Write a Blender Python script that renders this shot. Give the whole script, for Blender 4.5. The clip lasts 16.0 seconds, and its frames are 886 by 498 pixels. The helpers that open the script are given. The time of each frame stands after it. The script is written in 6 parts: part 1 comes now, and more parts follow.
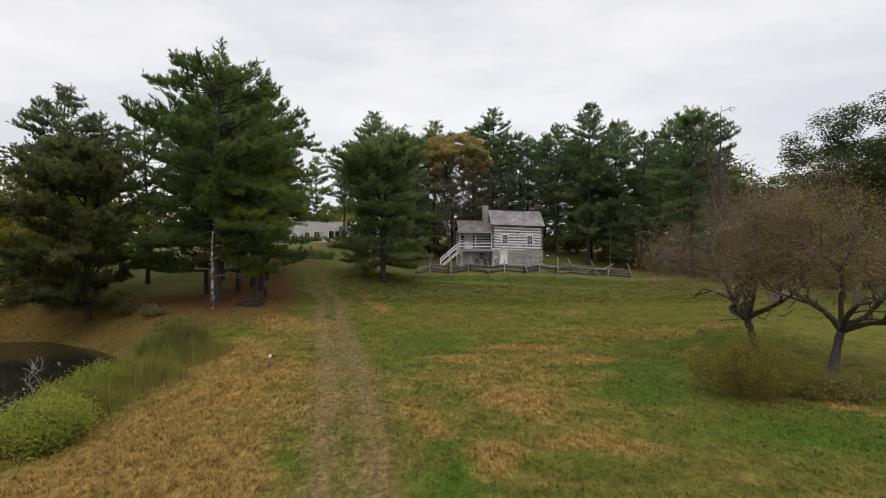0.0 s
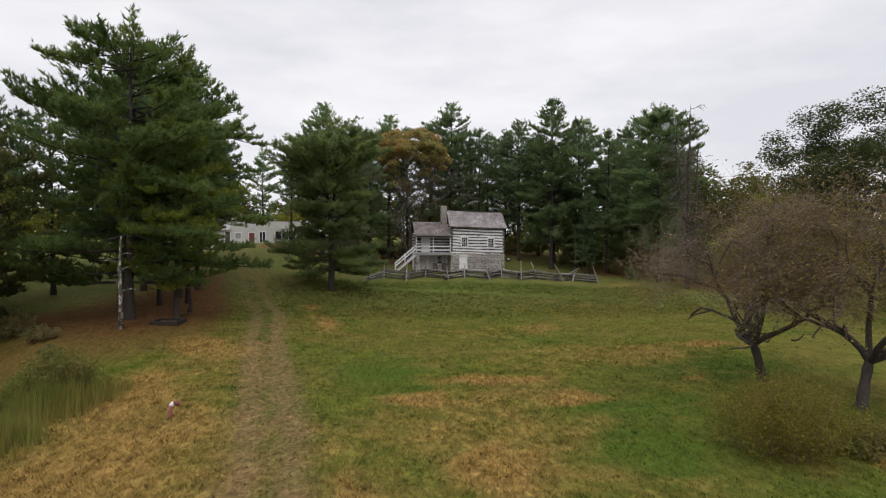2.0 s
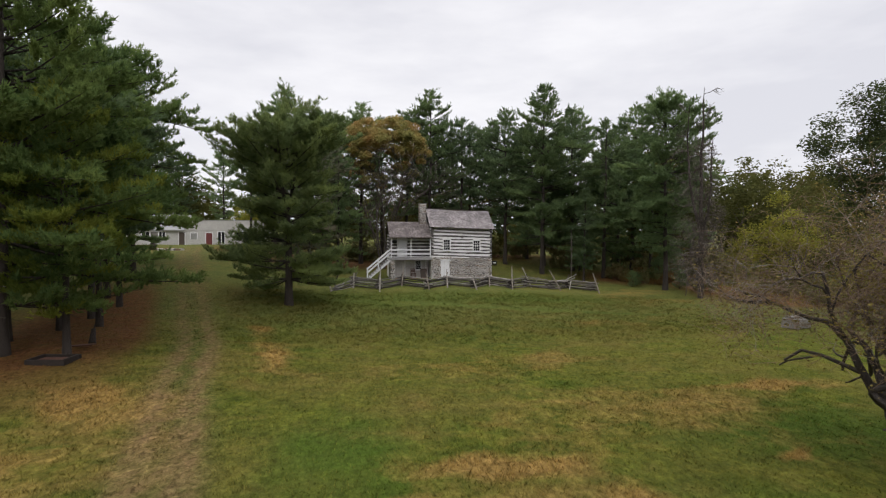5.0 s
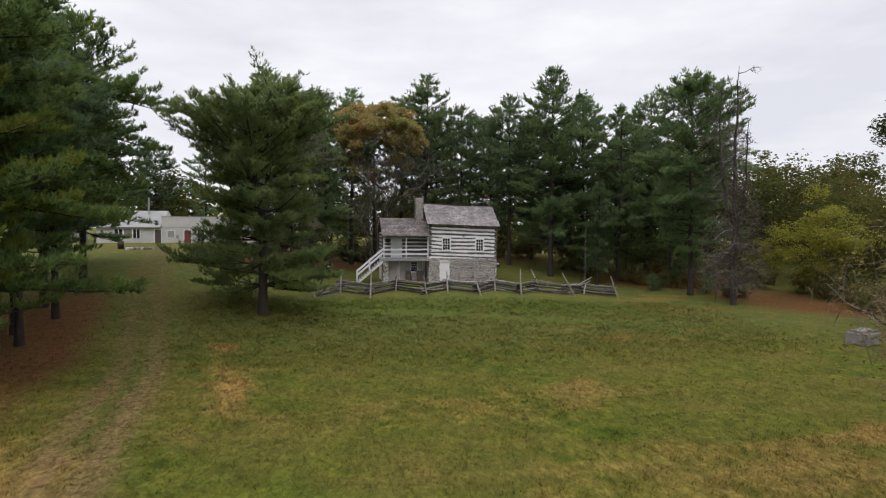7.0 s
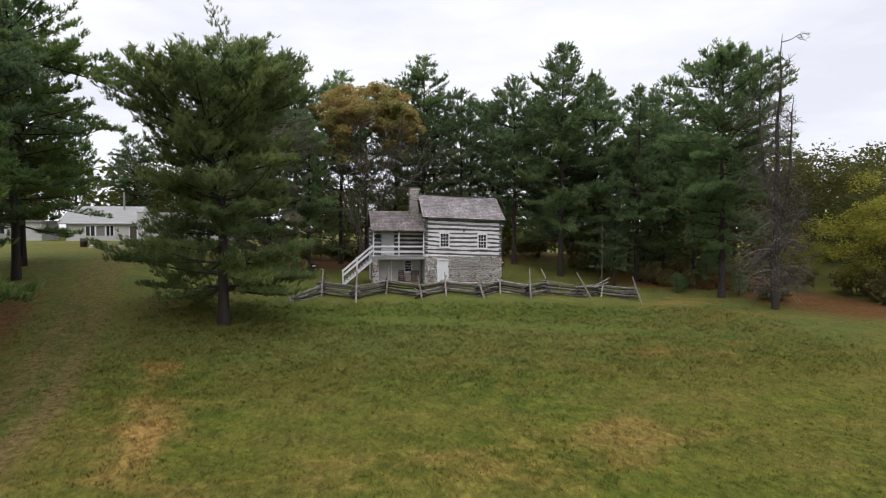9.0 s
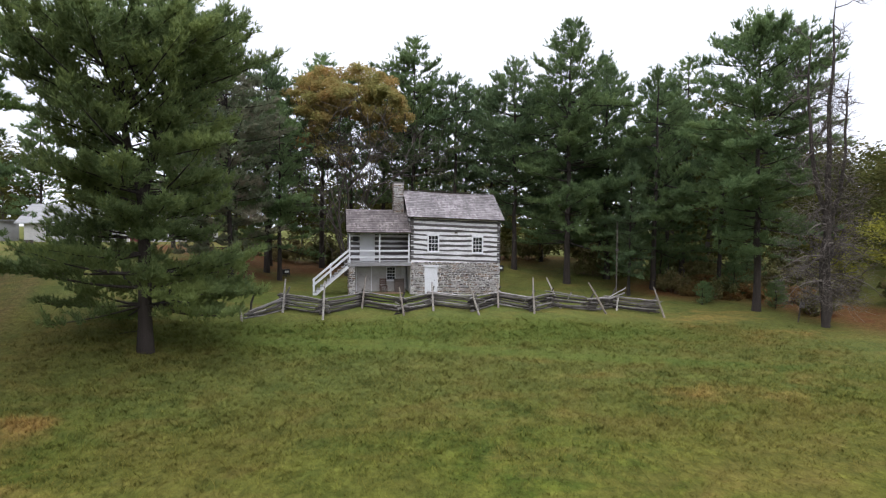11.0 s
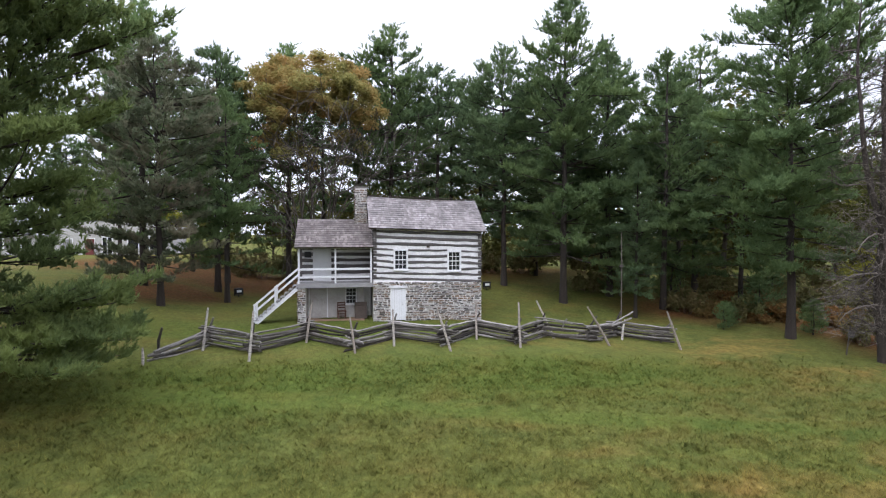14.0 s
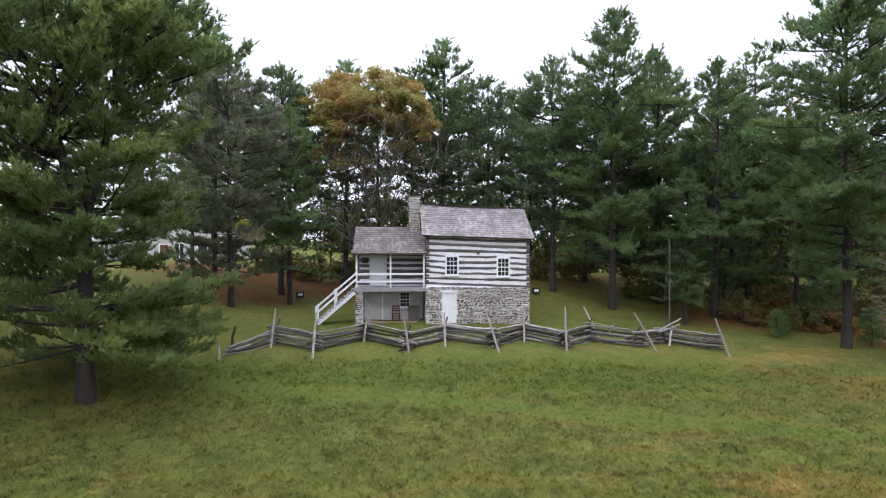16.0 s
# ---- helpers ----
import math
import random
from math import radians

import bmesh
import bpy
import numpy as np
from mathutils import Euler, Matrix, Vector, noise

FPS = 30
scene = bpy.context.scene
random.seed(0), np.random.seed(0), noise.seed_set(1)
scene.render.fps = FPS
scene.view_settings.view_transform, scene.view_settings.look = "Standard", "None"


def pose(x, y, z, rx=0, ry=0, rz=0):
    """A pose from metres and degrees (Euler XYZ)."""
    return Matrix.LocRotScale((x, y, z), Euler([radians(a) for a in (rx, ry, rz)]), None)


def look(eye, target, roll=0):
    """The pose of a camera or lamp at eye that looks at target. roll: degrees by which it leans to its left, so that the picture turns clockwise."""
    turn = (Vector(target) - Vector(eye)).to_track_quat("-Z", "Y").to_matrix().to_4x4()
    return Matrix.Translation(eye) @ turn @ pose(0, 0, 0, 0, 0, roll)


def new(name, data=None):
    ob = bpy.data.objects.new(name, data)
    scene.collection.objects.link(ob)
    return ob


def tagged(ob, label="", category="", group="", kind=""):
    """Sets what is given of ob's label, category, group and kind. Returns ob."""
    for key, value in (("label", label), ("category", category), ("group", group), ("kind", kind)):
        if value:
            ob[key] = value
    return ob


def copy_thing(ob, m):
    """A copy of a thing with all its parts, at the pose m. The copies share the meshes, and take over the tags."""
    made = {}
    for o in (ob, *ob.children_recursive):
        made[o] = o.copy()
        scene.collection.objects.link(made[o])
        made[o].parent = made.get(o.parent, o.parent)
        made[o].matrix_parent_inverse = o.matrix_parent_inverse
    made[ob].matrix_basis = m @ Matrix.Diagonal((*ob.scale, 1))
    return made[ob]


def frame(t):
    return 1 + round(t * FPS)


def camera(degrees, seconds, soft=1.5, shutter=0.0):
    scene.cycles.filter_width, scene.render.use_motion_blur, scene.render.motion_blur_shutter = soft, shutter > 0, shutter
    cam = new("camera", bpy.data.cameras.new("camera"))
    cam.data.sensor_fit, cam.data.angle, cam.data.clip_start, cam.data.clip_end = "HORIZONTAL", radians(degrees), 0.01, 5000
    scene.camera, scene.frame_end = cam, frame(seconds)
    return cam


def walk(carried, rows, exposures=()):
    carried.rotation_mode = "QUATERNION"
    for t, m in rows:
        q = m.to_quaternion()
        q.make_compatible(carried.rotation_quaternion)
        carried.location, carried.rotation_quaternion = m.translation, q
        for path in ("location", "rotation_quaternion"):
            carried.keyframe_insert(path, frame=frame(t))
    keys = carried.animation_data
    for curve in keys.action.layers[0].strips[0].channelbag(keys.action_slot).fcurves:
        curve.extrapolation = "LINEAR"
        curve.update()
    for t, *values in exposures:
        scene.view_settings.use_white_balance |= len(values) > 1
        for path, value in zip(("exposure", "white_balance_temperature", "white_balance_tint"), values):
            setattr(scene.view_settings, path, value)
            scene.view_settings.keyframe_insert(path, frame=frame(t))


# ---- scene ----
cam = camera(76.4, 16.0, soft=1.2)
PATH = [
    (0, (0.296, 0.203, 6.879), (0.398, 2.2, 6.825), -0.0),
    (0.5, (0.368, 1.416, 6.849), (0.47, 3.413, 6.792), 0.0),
    (1, (0.424, 2.681, 6.946), (0.557, 4.676, 6.886), 0.1),
    (1.5, (0.518, 4.004, 7.126), (0.706, 5.994, 7.066), 0.2),
    (2, (0.58, 5.373, 7.345), (0.84, 7.355, 7.286), 0.2),
    (2.5, (0.643, 6.734, 7.494), (0.941, 8.71, 7.434), 0.3),
    (3, (0.772, 8.048, 7.553), (1.089, 10.022, 7.49), 0.3),
    (3.5, (0.929, 9.421, 7.604), (1.256, 11.393, 7.539), 0.3),
    (4, (1.129, 10.794, 7.644), (1.463, 12.765, 7.578), 0.3),
    (4.2, (1.212, 11.353, 7.662), (1.547, 13.323, 7.596), 0.3),
    (6.3, (1.689, 18.005, 7.712), (2.051, 19.971, 7.647), 0.2),
    (6.5, (1.785, 18.659, 7.716), (2.148, 20.624, 7.646), 0.3),
    (7, (2.058, 20.183, 7.624), (2.421, 22.149, 7.552), 0.3),
    (7.5, (2.329, 21.706, 7.509), (2.694, 23.671, 7.437), 0.3),
    (8, (2.648, 23.273, 7.403), (3.012, 25.238, 7.33), 0.3),
    (8.5, (2.933, 24.799, 7.288), (3.3, 26.764, 7.215), 0.3),
    (9, (3.337, 26.367, 7.178), (3.702, 28.332, 7.104), 0.2),
    (9.2, (3.509, 26.988, 7.168), (3.874, 28.953, 7.089), 0.2),
    (11.3, (5.686, 33.792, 7.353), (6.052, 35.757, 7.279), 0.3),
    (11.5, (5.93, 34.452, 7.393), (6.297, 36.417, 7.321), 0.2),
    (12, (6.61, 35.967, 7.596), (6.974, 37.933, 7.529), 0.1),
    (12.5, (7.239, 37.323, 7.694), (7.602, 39.289, 7.629), 0.0),
    (13, (7.802, 38.477, 7.72), (8.163, 40.443, 7.658), -0.1),
    (13.5, (8.253, 39.037, 7.748), (8.61, 41.004, 7.686), -0.2),
    (14, (8.468, 39.021, 7.727), (8.826, 40.988, 7.672), -0.1),
    (14.5, (8.504, 38.646, 7.763), (8.843, 40.617, 7.712), -0.1),
    (15, (8.475, 38.127, 7.768), (8.71, 40.112, 7.723), -0.1),
    (15.5, (8.376, 37.706, 7.768), (8.584, 39.695, 7.731), -0.0),
    (16, (8.321, 37.486, 7.772), (8.498, 39.478, 7.74), -0.0),
]
walk(cam, [(t, look(eye, target, roll)) for t, eye, target, roll in PATH],
     [(0.0, 0.1, 6800, 11), (4.0, 0.13, 6800, 12), (7.0, 0.16, 6700, 12), (9.0, 0.30, 6550, 12), (10.5, 0.54, 6300, 13), (12.5, 0.8, 6120, 14), (16.0, 0.83, 6080, 14)])

# ---- light ----
SUN_EL, SUN_AZ = radians(48), radians(200)
world = bpy.data.worlds.new("overcast")
scene.world = world
world.use_nodes = True
wt = world.node_tree
wt.nodes.clear()


def wnode(kind, **sets):
    n = wt.nodes.new(kind)
    for k, v in sets.items():
        if k in n.inputs:
            n.inputs[k].default_value = v
    return n


w_out, w_bg = wnode("ShaderNodeOutputWorld"), wnode("ShaderNodeBackground")
w_sky = wnode("ShaderNodeTexSky")
w_sky.sky_type, w_sky.sun_disc = "NISHITA", False
w_sky.sun_elevation, w_sky.sun_rotation = SUN_EL, SUN_AZ
w_tc, w_map = wnode("ShaderNodeTexCoord"), wnode("ShaderNodeMapping")
w_map.inputs["Scale"].default_value = (1.6, 1.6, 5.5)
w_n = wnode("ShaderNodeTexNoise", Scale=1.5, Detail=5.0, Roughness=0.55)
w_ramp = wnode("ShaderNodeValToRGB")
w_ramp.color_ramp.elements[0].position, w_ramp.color_ramp.elements[0].color = 0.36, (6.9, 7.15, 7.9, 1)
w_ramp.color_ramp.elements[1].position, w_ramp.color_ramp.elements[1].color = 0.66, (8.85, 9.1, 9.65, 1)
w_mix = wnode("ShaderNodeMix")
w_mix.data_type = "RGBA"
w_mix.inputs[0].default_value = 0.94
wt.links.new(w_tc.outputs["Generated"], w_map.inputs["Vector"])
wt.links.new(w_map.outputs["Vector"], w_n.inputs["Vector"])
wt.links.new(w_n.outputs[0], w_ramp.inputs[0])
wt.links.new(w_sky.outputs[0], w_mix.inputs[6])
wt.links.new(w_ramp.outputs[0], w_mix.inputs[7])
# an overcast dome grows brighter towards the zenith
w_xyz, w_zen = wnode("ShaderNodeSeparateXYZ"), wnode("ShaderNodeMapRange")
w_zen.interpolation_type = "SMOOTHSTEP"
for k_, v_ in (("From Min", 0.40), ("From Max", 1.0), ("To Min", 0.1), ("To Max", 0.26)):
    w_zen.inputs[k_].default_value = v_
wt.links.new(w_tc.outputs["Generated"], w_xyz.inputs[0])
wt.links.new(w_xyz.outputs["Z"], w_zen.inputs["Value"])
wt.links.new(w_zen.outputs[0], w_bg.inputs["Strength"])
wt.links.new(w_mix.outputs[2], w_bg.inputs["Color"])
wt.links.new(w_bg.outputs[0], w_out.inputs[0])

sun = new("sun", bpy.data.lights.new("sun", "SUN"))
sun.data.energy, sun.data.angle, sun.data.color = 0.9, radians(35), (1.0, 0.97, 0.92)
sun.matrix_world = look((0, 0, 60), (60 * -math.sin(SUN_AZ) / math.tan(SUN_EL), 60 * -math.cos(SUN_AZ) / math.tan(SUN_EL), 0))

# ---- materials ----


class Mat:
    """A node material, with short ways to add nodes."""

    def __init__(self, name, rough=0.9, metal=0.0, spec=0.3):
        self.m = bpy.data.materials.new(name)
        self.m.use_nodes = True
        self.t = self.m.node_tree
        self.b = self.t.nodes["Principled BSDF"]
        self.b.inputs["Roughness"].default_value = rough
        self.b.inputs["Metallic"].default_value = metal
        self.b.inputs["Specular IOR Level"].default_value = spec

    def put(self, socket, value):
        if isinstance(value, bpy.types.NodeSocket):
            self.t.links.new(value, socket)
        elif isinstance(value, tuple) and len(value) == 3 and socket.type == "RGBA":
            socket.default_value = (*value, 1)
        else:
            socket.default_value = value

    def where(self, scale=(1, 1, 1), world=True):
        if world:
            src = self.t.nodes.new("ShaderNodeNewGeometry").outputs["Position"]
        else:
            src = self.t.nodes.new("ShaderNodeTexCoord").outputs["Object"]
        n = self.t.nodes.new("ShaderNodeMapping")
        n.inputs["Scale"].default_value = scale
        self.put(n.inputs["Vector"], src)
        return n.outputs[0]

    def noise(self, scale, detail=3.0, rough=0.55, vec=None, distort=0.0):
        n = self.t.nodes.new("ShaderNodeTexNoise")
        self.put(n.inputs["Vector"], vec or self.where())
        n.inputs["Scale"].default_value, n.inputs["Detail"].default_value = scale, detail
        n.inputs["Roughness"].default_value, n.inputs["Distortion"].default_value = rough, distort
        return n.outputs[0]

    def ramp(self, fac, *stops):
        n = self.t.nodes.new("ShaderNodeValToRGB")
        e = n.color_ramp.elements
        while len(e) < len(stops):
            e.new(0.5)
        for el, (p, c) in zip(e, stops):
            el.position, el.color = p, (*c, 1) if isinstance(c, tuple) else (c, c, c, 1)
        self.put(n.inputs[0], fac)
        return n.outputs[0]

    def mix(self, fac, a, b, how="MIX"):
        n = self.t.nodes.new("ShaderNodeMix")
        n.data_type, n.blend_type = "RGBA", how
        self.put(n.inputs[0], fac)
        self.put(n.inputs[6], a)
        self.put(n.inputs[7], b)
        return n.outputs[2]

    def math(self, how, a, b=0.0):
        n = self.t.nodes.new("ShaderNodeMath")
        n.operation = how
        self.put(n.inputs[0], a)
        self.put(n.inputs[1], b)
        return n.outputs[0]

    def rand(self):
        return self.t.nodes.new("ShaderNodeObjectInfo").outputs["Random"]

    def island(self):
        return self.t.nodes.new("ShaderNodeNewGeometry").outputs["Random Per Island"]

    def attr(self, name):
        n = self.t.nodes.new("ShaderNodeAttribute")
        n.attribute_name = name
        s = self.t.nodes.new("ShaderNodeSeparateColor")
        self.put(s.inputs[0], n.outputs["Color"])
        return s.outputs

    def bump(self, height, strength=0.4, dist=0.02):
        n = self.t.nodes.new("ShaderNodeBump")
        n.inputs["Strength"].default_value, n.inputs["Distance"].default_value = strength, dist
        self.put(n.inputs["Height"], height)
        self.put(self.b.inputs["Normal"], n.outputs[0])

    def color(self, c):
        self.put(self.b.inputs["Base Color"], c)
        return self

    def leafy(self, c, amount=0.35):
        """Lets part of the light through, as leaves do."""
        self.color(c)
        tr = self.t.nodes.new("ShaderNodeBsdfTranslucent")
        self.put(tr.inputs[0], c)
        mx = self.t.nodes.new("ShaderNodeMixShader")
        mx.inputs[0].default_value = amount
        self.t.links.new(self.b.outputs[0], mx.inputs[1])
        self.t.links.new(tr.outputs[0], mx.inputs[2])
        self.t.links.new(mx.outputs[0], self.t.nodes["Material Output"].inputs[0])
        return self


def plain(name, dark, light, scale=6.0, rough=0.85, bump=0.3, dist=0.01, stretch=(1, 1, 1), world=False, vary=0.0, spec=0.3, metal=0.0):
    """Colour mottled at two scales between dark and light, with fine relief."""
    m = Mat(name, rough, metal, spec)
    v = m.where(stretch, world)
    c = m.mix(m.noise(scale, 4, 0.6, v), dark, light)
    fine = m.noise(scale * 7, 3, 0.6, v)
    c = m.mix(0.55, c, m.ramp(fine, (0.25, 0.55), (0.75, 1.0)), "MULTIPLY")
    if vary:
        c = m.mix(vary, c, m.ramp(m.rand(), (0.0, 0.22), (1.0, 1.0)), "MULTIPLY")
    m.color(c)
    if bump:
        m.bump(fine, bump, dist)
    return m.m


def turf(name, blades):
    """Grass cover: the masks 'cover' (dry, track, needles) and 'lush' steer it."""
    m = Mat(name, 0.95, 0, 0.05)
    dry, track, needles = m.attr("cover")[:3]
    lush, calm = m.attr("lush")[:2]
    broad = m.noise(0.16, 4, 0.6)
    mid = m.noise(0.9, 5, 0.65, distort=0.6)
    swirl = m.noise(2.6, 4, 0.6, m.where((1.0, 0.45, 1.0)), 1.6)
    fine = m.noise(5.5, 5, 0.7, m.where((1.0, 0.7, 1.0)), 0.8)
    patchy = m.noise(0.42, 4, 0.6, m.where((0.75, 1.25, 1.0)), 0.5)
    green = m.mix(m.ramp(mid, (0.34, 0.0), (0.66, 1.0)), (0.046, 0.071, 0.009), (0.124, 0.138, 0.020))
    green = m.mix(m.math("MULTIPLY", calm, 0.62), green, m.mix(mid, (0.083, 0.099, 0.031), (0.133, 0.142, 0.047)))
    green = m.mix(m.math("MULTIPLY", m.ramp(broad, (0.36, 0.0), (0.66, 0.6)), m.math("SUBTRACT", 1.0, m.math("MULTIPLY", calm, 0.6))), green, (0.142, 0.112, 0.030))
    green = m.mix(m.ramp(patchy, (0.48, 0.0), (0.68, 0.55)), green, (0.165, 0.124, 0.036))
    green = m.mix(m.math("MULTIPLY", lush, m.math("SUBTRACT", 0.8, m.math("MULTIPLY", calm, 0.35))), green, (0.052, 0.096, 0.012))
    hay = m.mix(m.ramp(swirl, (0.28, 0.0), (0.62, 1.0)), (0.183, 0.114, 0.032), (0.290, 0.185, 0.059))
    c = m.mix(m.ramp(m.math("ADD", dry, m.math("MULTIPLY", m.math("ADD", m.math("SUBTRACT", mid, 0.5), m.math("SUBTRACT", patchy, 0.5)), 0.8)), (0.18, 0.0), (0.80, 0.96)), green, hay)
    rut = m.mix(m.ramp(fine, (0.35, 0.0), (0.65, 1.0)), (0.118, 0.074, 0.034), (0.214, 0.138, 0.068))
    c = m.mix(m.math("MULTIPLY", track, m.ramp(mid, (0.25, 0.35), (0.6, 0.9))), c, rut)
    litter = m.mix(fine, (0.066, 0.032, 0.014), (0.188, 0.086, 0.035))
    c = m.mix(m.math("MULTIPLY", needles, m.ramp(mid, (0.25, 0.6), (0.6, 1.0))), c, litter)
    c = m.mix(m.math("SUBTRACT", 0.62, m.math("MULTIPLY", calm, 0.38)), c, m.ramp(swirl, (0.3, 0.55), (0.7, 1.32)), "MULTIPLY")
    if blades:
        pick = m.island()
        c = m.mix(m.ramp(pick, (0.76, 0.0), (0.92, 0.4)), c, (0.225, 0.185, 0.050))
        c = m.mix(0.8, c, m.ramp(pick, (0.0, 0.6), (0.7, 1.35), (1.0, 1.15)), "MULTIPLY")
        c = m.mix(0.36, c, m.ramp(fine, (0.34, 0.5), (0.66, 1.4)), "MULTIPLY")
        m.leafy(c, 0.3)
    else:
        c = m.mix(0.62, c, m.ramp(fine, (0.3, 0.38), (0.7, 1.3)), "MULTIPLY")
        m.color(c)
        m.bump(fine, 0.9, 0.12)
    return m.m


def foliage(name, dark, light, tip=None, through_leaf=0.3, patch=0.35):
    m = Mat(name, 0.75, 0, 0.08)
    c = m.mix(m.island(), dark, light)
    if tip:
        c = m.mix(m.ramp(m.noise(patch, 3, 0.6), (0.42, 0.0), (0.68, 1.0)), c, tip)
    c = m.mix(0.5, c, m.ramp(m.rand(), (0.0, 0.6), (1.0, 1.15)), "MULTIPLY")
    return m.leafy(c, through_leaf).m


GROUND = turf("field_grass", False)
BLADES = turf("grass_blades", True)
NEEDLES = foliage("pine_needles", (0.104, 0.162, 0.074), (0.192, 0.270, 0.118), (0.216, 0.290, 0.114), 0.58)
NEEDLES_DARK = foliage("pine_needles_dark", (0.090, 0.140, 0.073), (0.160, 0.226, 0.112), (0.180, 0.244, 0.110), 0.58)
NEEDLES_LONE = foliage("olive_green_needles", (0.112, 0.156, 0.066), (0.200, 0.256, 0.100), (0.228, 0.276, 0.090), 0.62)
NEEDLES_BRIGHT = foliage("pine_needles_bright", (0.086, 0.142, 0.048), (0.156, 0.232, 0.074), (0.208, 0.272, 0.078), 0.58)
NEEDLES_DULL = foliage("pine_needles_dull", (0.115, 0.140, 0.085), (0.205, 0.235, 0.140), (0.225, 0.190, 0.140), 0.55)
NEEDLES_YELLOW = foliage("yellow_green_needles", (0.10, 0.145, 0.030), (0.20, 0.25, 0.048), (0.29, 0.31, 0.055), 0.55)
MAPLE_LEAF = foliage("maple_leaves", (0.20, 0.205, 0.072), (0.42, 0.375, 0.135), (0.43, 0.27, 0.105), 0.55, 0.30)
NEEDLES_OLIVE = foliage("olive_needles", (0.072, 0.088, 0.036), (0.138, 0.156, 0.060), (0.156, 0.156, 0.054), 0.55)
WOOD_LEAF = foliage("woodland_leaves", (0.052, 0.066, 0.020), (0.108, 0.122, 0.034), (0.128, 0.112, 0.032), 0.45, 0.12)
UNDERGROWTH = foliage("undergrowth_leaves", (0.11, 0.115, 0.044), (0.215, 0.215, 0.084), (0.24, 0.19, 0.085), 0.5)
YELLOW_LEAF = foliage("yellow_leaves", (0.186, 0.189, 0.033), (0.339, 0.320, 0.056), (0.205, 0.211, 0.036), 0.45)
OAK_LEAF = foliage("oak_leaves", (0.038, 0.053, 0.022), (0.083, 0.101, 0.038), None, 0.4)
APPLE_LEAF = foliage("withered_leaves", (0.135, 0.108, 0.034), (0.25, 0.195, 0.060), None, 0.3)
BUSH_LEAF = foliage("bush_leaves", (0.088, 0.108, 0.022), (0.19, 0.205, 0.048), (0.18, 0.15, 0.05), 0.45)
SHRUB_LEAF = foliage("olive_shrub_leaves", (0.118, 0.104, 0.020), (0.215, 0.185, 0.038), None, 0.4)
BANK_LEAF = foliage("bank_leaves", (0.115, 0.150, 0.022), (0.26, 0.285, 0.045), (0.29, 0.28, 0.06), 0.45)
REED = foliage("reed_stems", (0.19, 0.178, 0.036), (0.345, 0.295, 0.085), (0.135, 0.173, 0.038), 0.35)
RUST_LEAF = foliage("rust_undergrowth", (0.165, 0.085, 0.030), (0.330, 0.190, 0.070), (0.200, 0.160, 0.060), 0.45)
BARK = plain("pine_bark", (0.016, 0.012, 0.010), (0.088, 0.072, 0.062), 4.5, 0.95, 1.0, 0.08, (1, 1, 0.18))
BARK_GREY = plain("grey_bark", (0.062, 0.052, 0.045), (0.15, 0.128, 0.11), 4.0, 0.95, 0.7, 0.03, (1, 1, 0.3))
BARK_DARK = plain("dark_rough_bark", (0.020, 0.016, 0.014), (0.115, 0.095, 0.082), 5.0, 0.95, 1.0, 0.06, (1, 1, 0.22))
def lichened_bark():
    """Dark bark with hard-edged white lichen blotches."""
    m = Mat("pale_lichened_bark", 0.95, 0, 0.2)
    v = m.where((1, 1, 0.7), False)
    c = m.mix(m.noise(18, 3, 0.6, v), (0.035, 0.03, 0.024), (0.13, 0.115, 0.09))
    spots = m.noise(4.5, 4, 0.7, v)
    m.color(m.mix(m.ramp(spots, (0.50, 0.0), (0.57, 1.0)), c, (0.40, 0.38, 0.34)))
    m.bump(spots, 0.6, 0.03)
    return m.m


BARK_PALE = lichened_bark()
TWIG_GREY = plain("grey_bare_twigs", (0.12, 0.10, 0.085), (0.27, 0.235, 0.205), 3.0, 0.95, 0.0)
TWIG = plain("brown_twigs", (0.122, 0.082, 0.056), (0.226, 0.158, 0.110), 4.0, 0.95, 0.0)
LOG = plain("weathered_log", (0.052, 0.046, 0.046), (0.215, 0.196, 0.192), 2.5, 0.9, 0.7, 0.02, (0.5, 3, 6), vary=0.5)
CHINK = plain("white_chinking", (0.52, 0.51, 0.52), (0.95, 0.94, 0.95), 1.6, 0.9, 0.5, 0.015)
MORTAR = plain("pale_mortar", (0.62, 0.60, 0.58), (0.92, 0.90, 0.89), 5.0, 0.95, 0.6, 0.02)
WHITE = plain("white_paint", (0.66, 0.66, 0.68), (0.82, 0.82, 0.84), 4.0, 0.6, 0.15, 0.004, spec=0.4)
WHITE_WALL = plain("whitewashed_wall", (0.27, 0.245, 0.225), (0.60, 0.58, 0.56), 2.2, 0.9, 0.4, 0.01)
STUCCO = plain("white_stucco", (0.36, 0.35, 0.335), (0.58, 0.57, 0.55), 0.8, 0.9, 0.2, 0.01)


def shake_material(name, dark, light):
    """Split wooden shakes: each its own shade, with grain down the slope."""
    m = Mat(name, 0.9, 0, 0.2)
    c = m.mix(m.island(), dark, light)
    c = m.mix(m.ramp(m.noise(0.9, 5, 0.65), (0.40, 0.0), (0.66, 0.85)), c, tuple(0.55 * a + 0.02 for a in dark))
    f = m.noise(9, 3, 0.6, m.where((5, 0.7, 1)))
    m.color(m.mix(0.6, c, m.ramp(f, (0.3, 0.6), (0.7, 1.1)), "MULTIPLY"))
    m.bump(f, 0.5, 0.01)
    return m.m


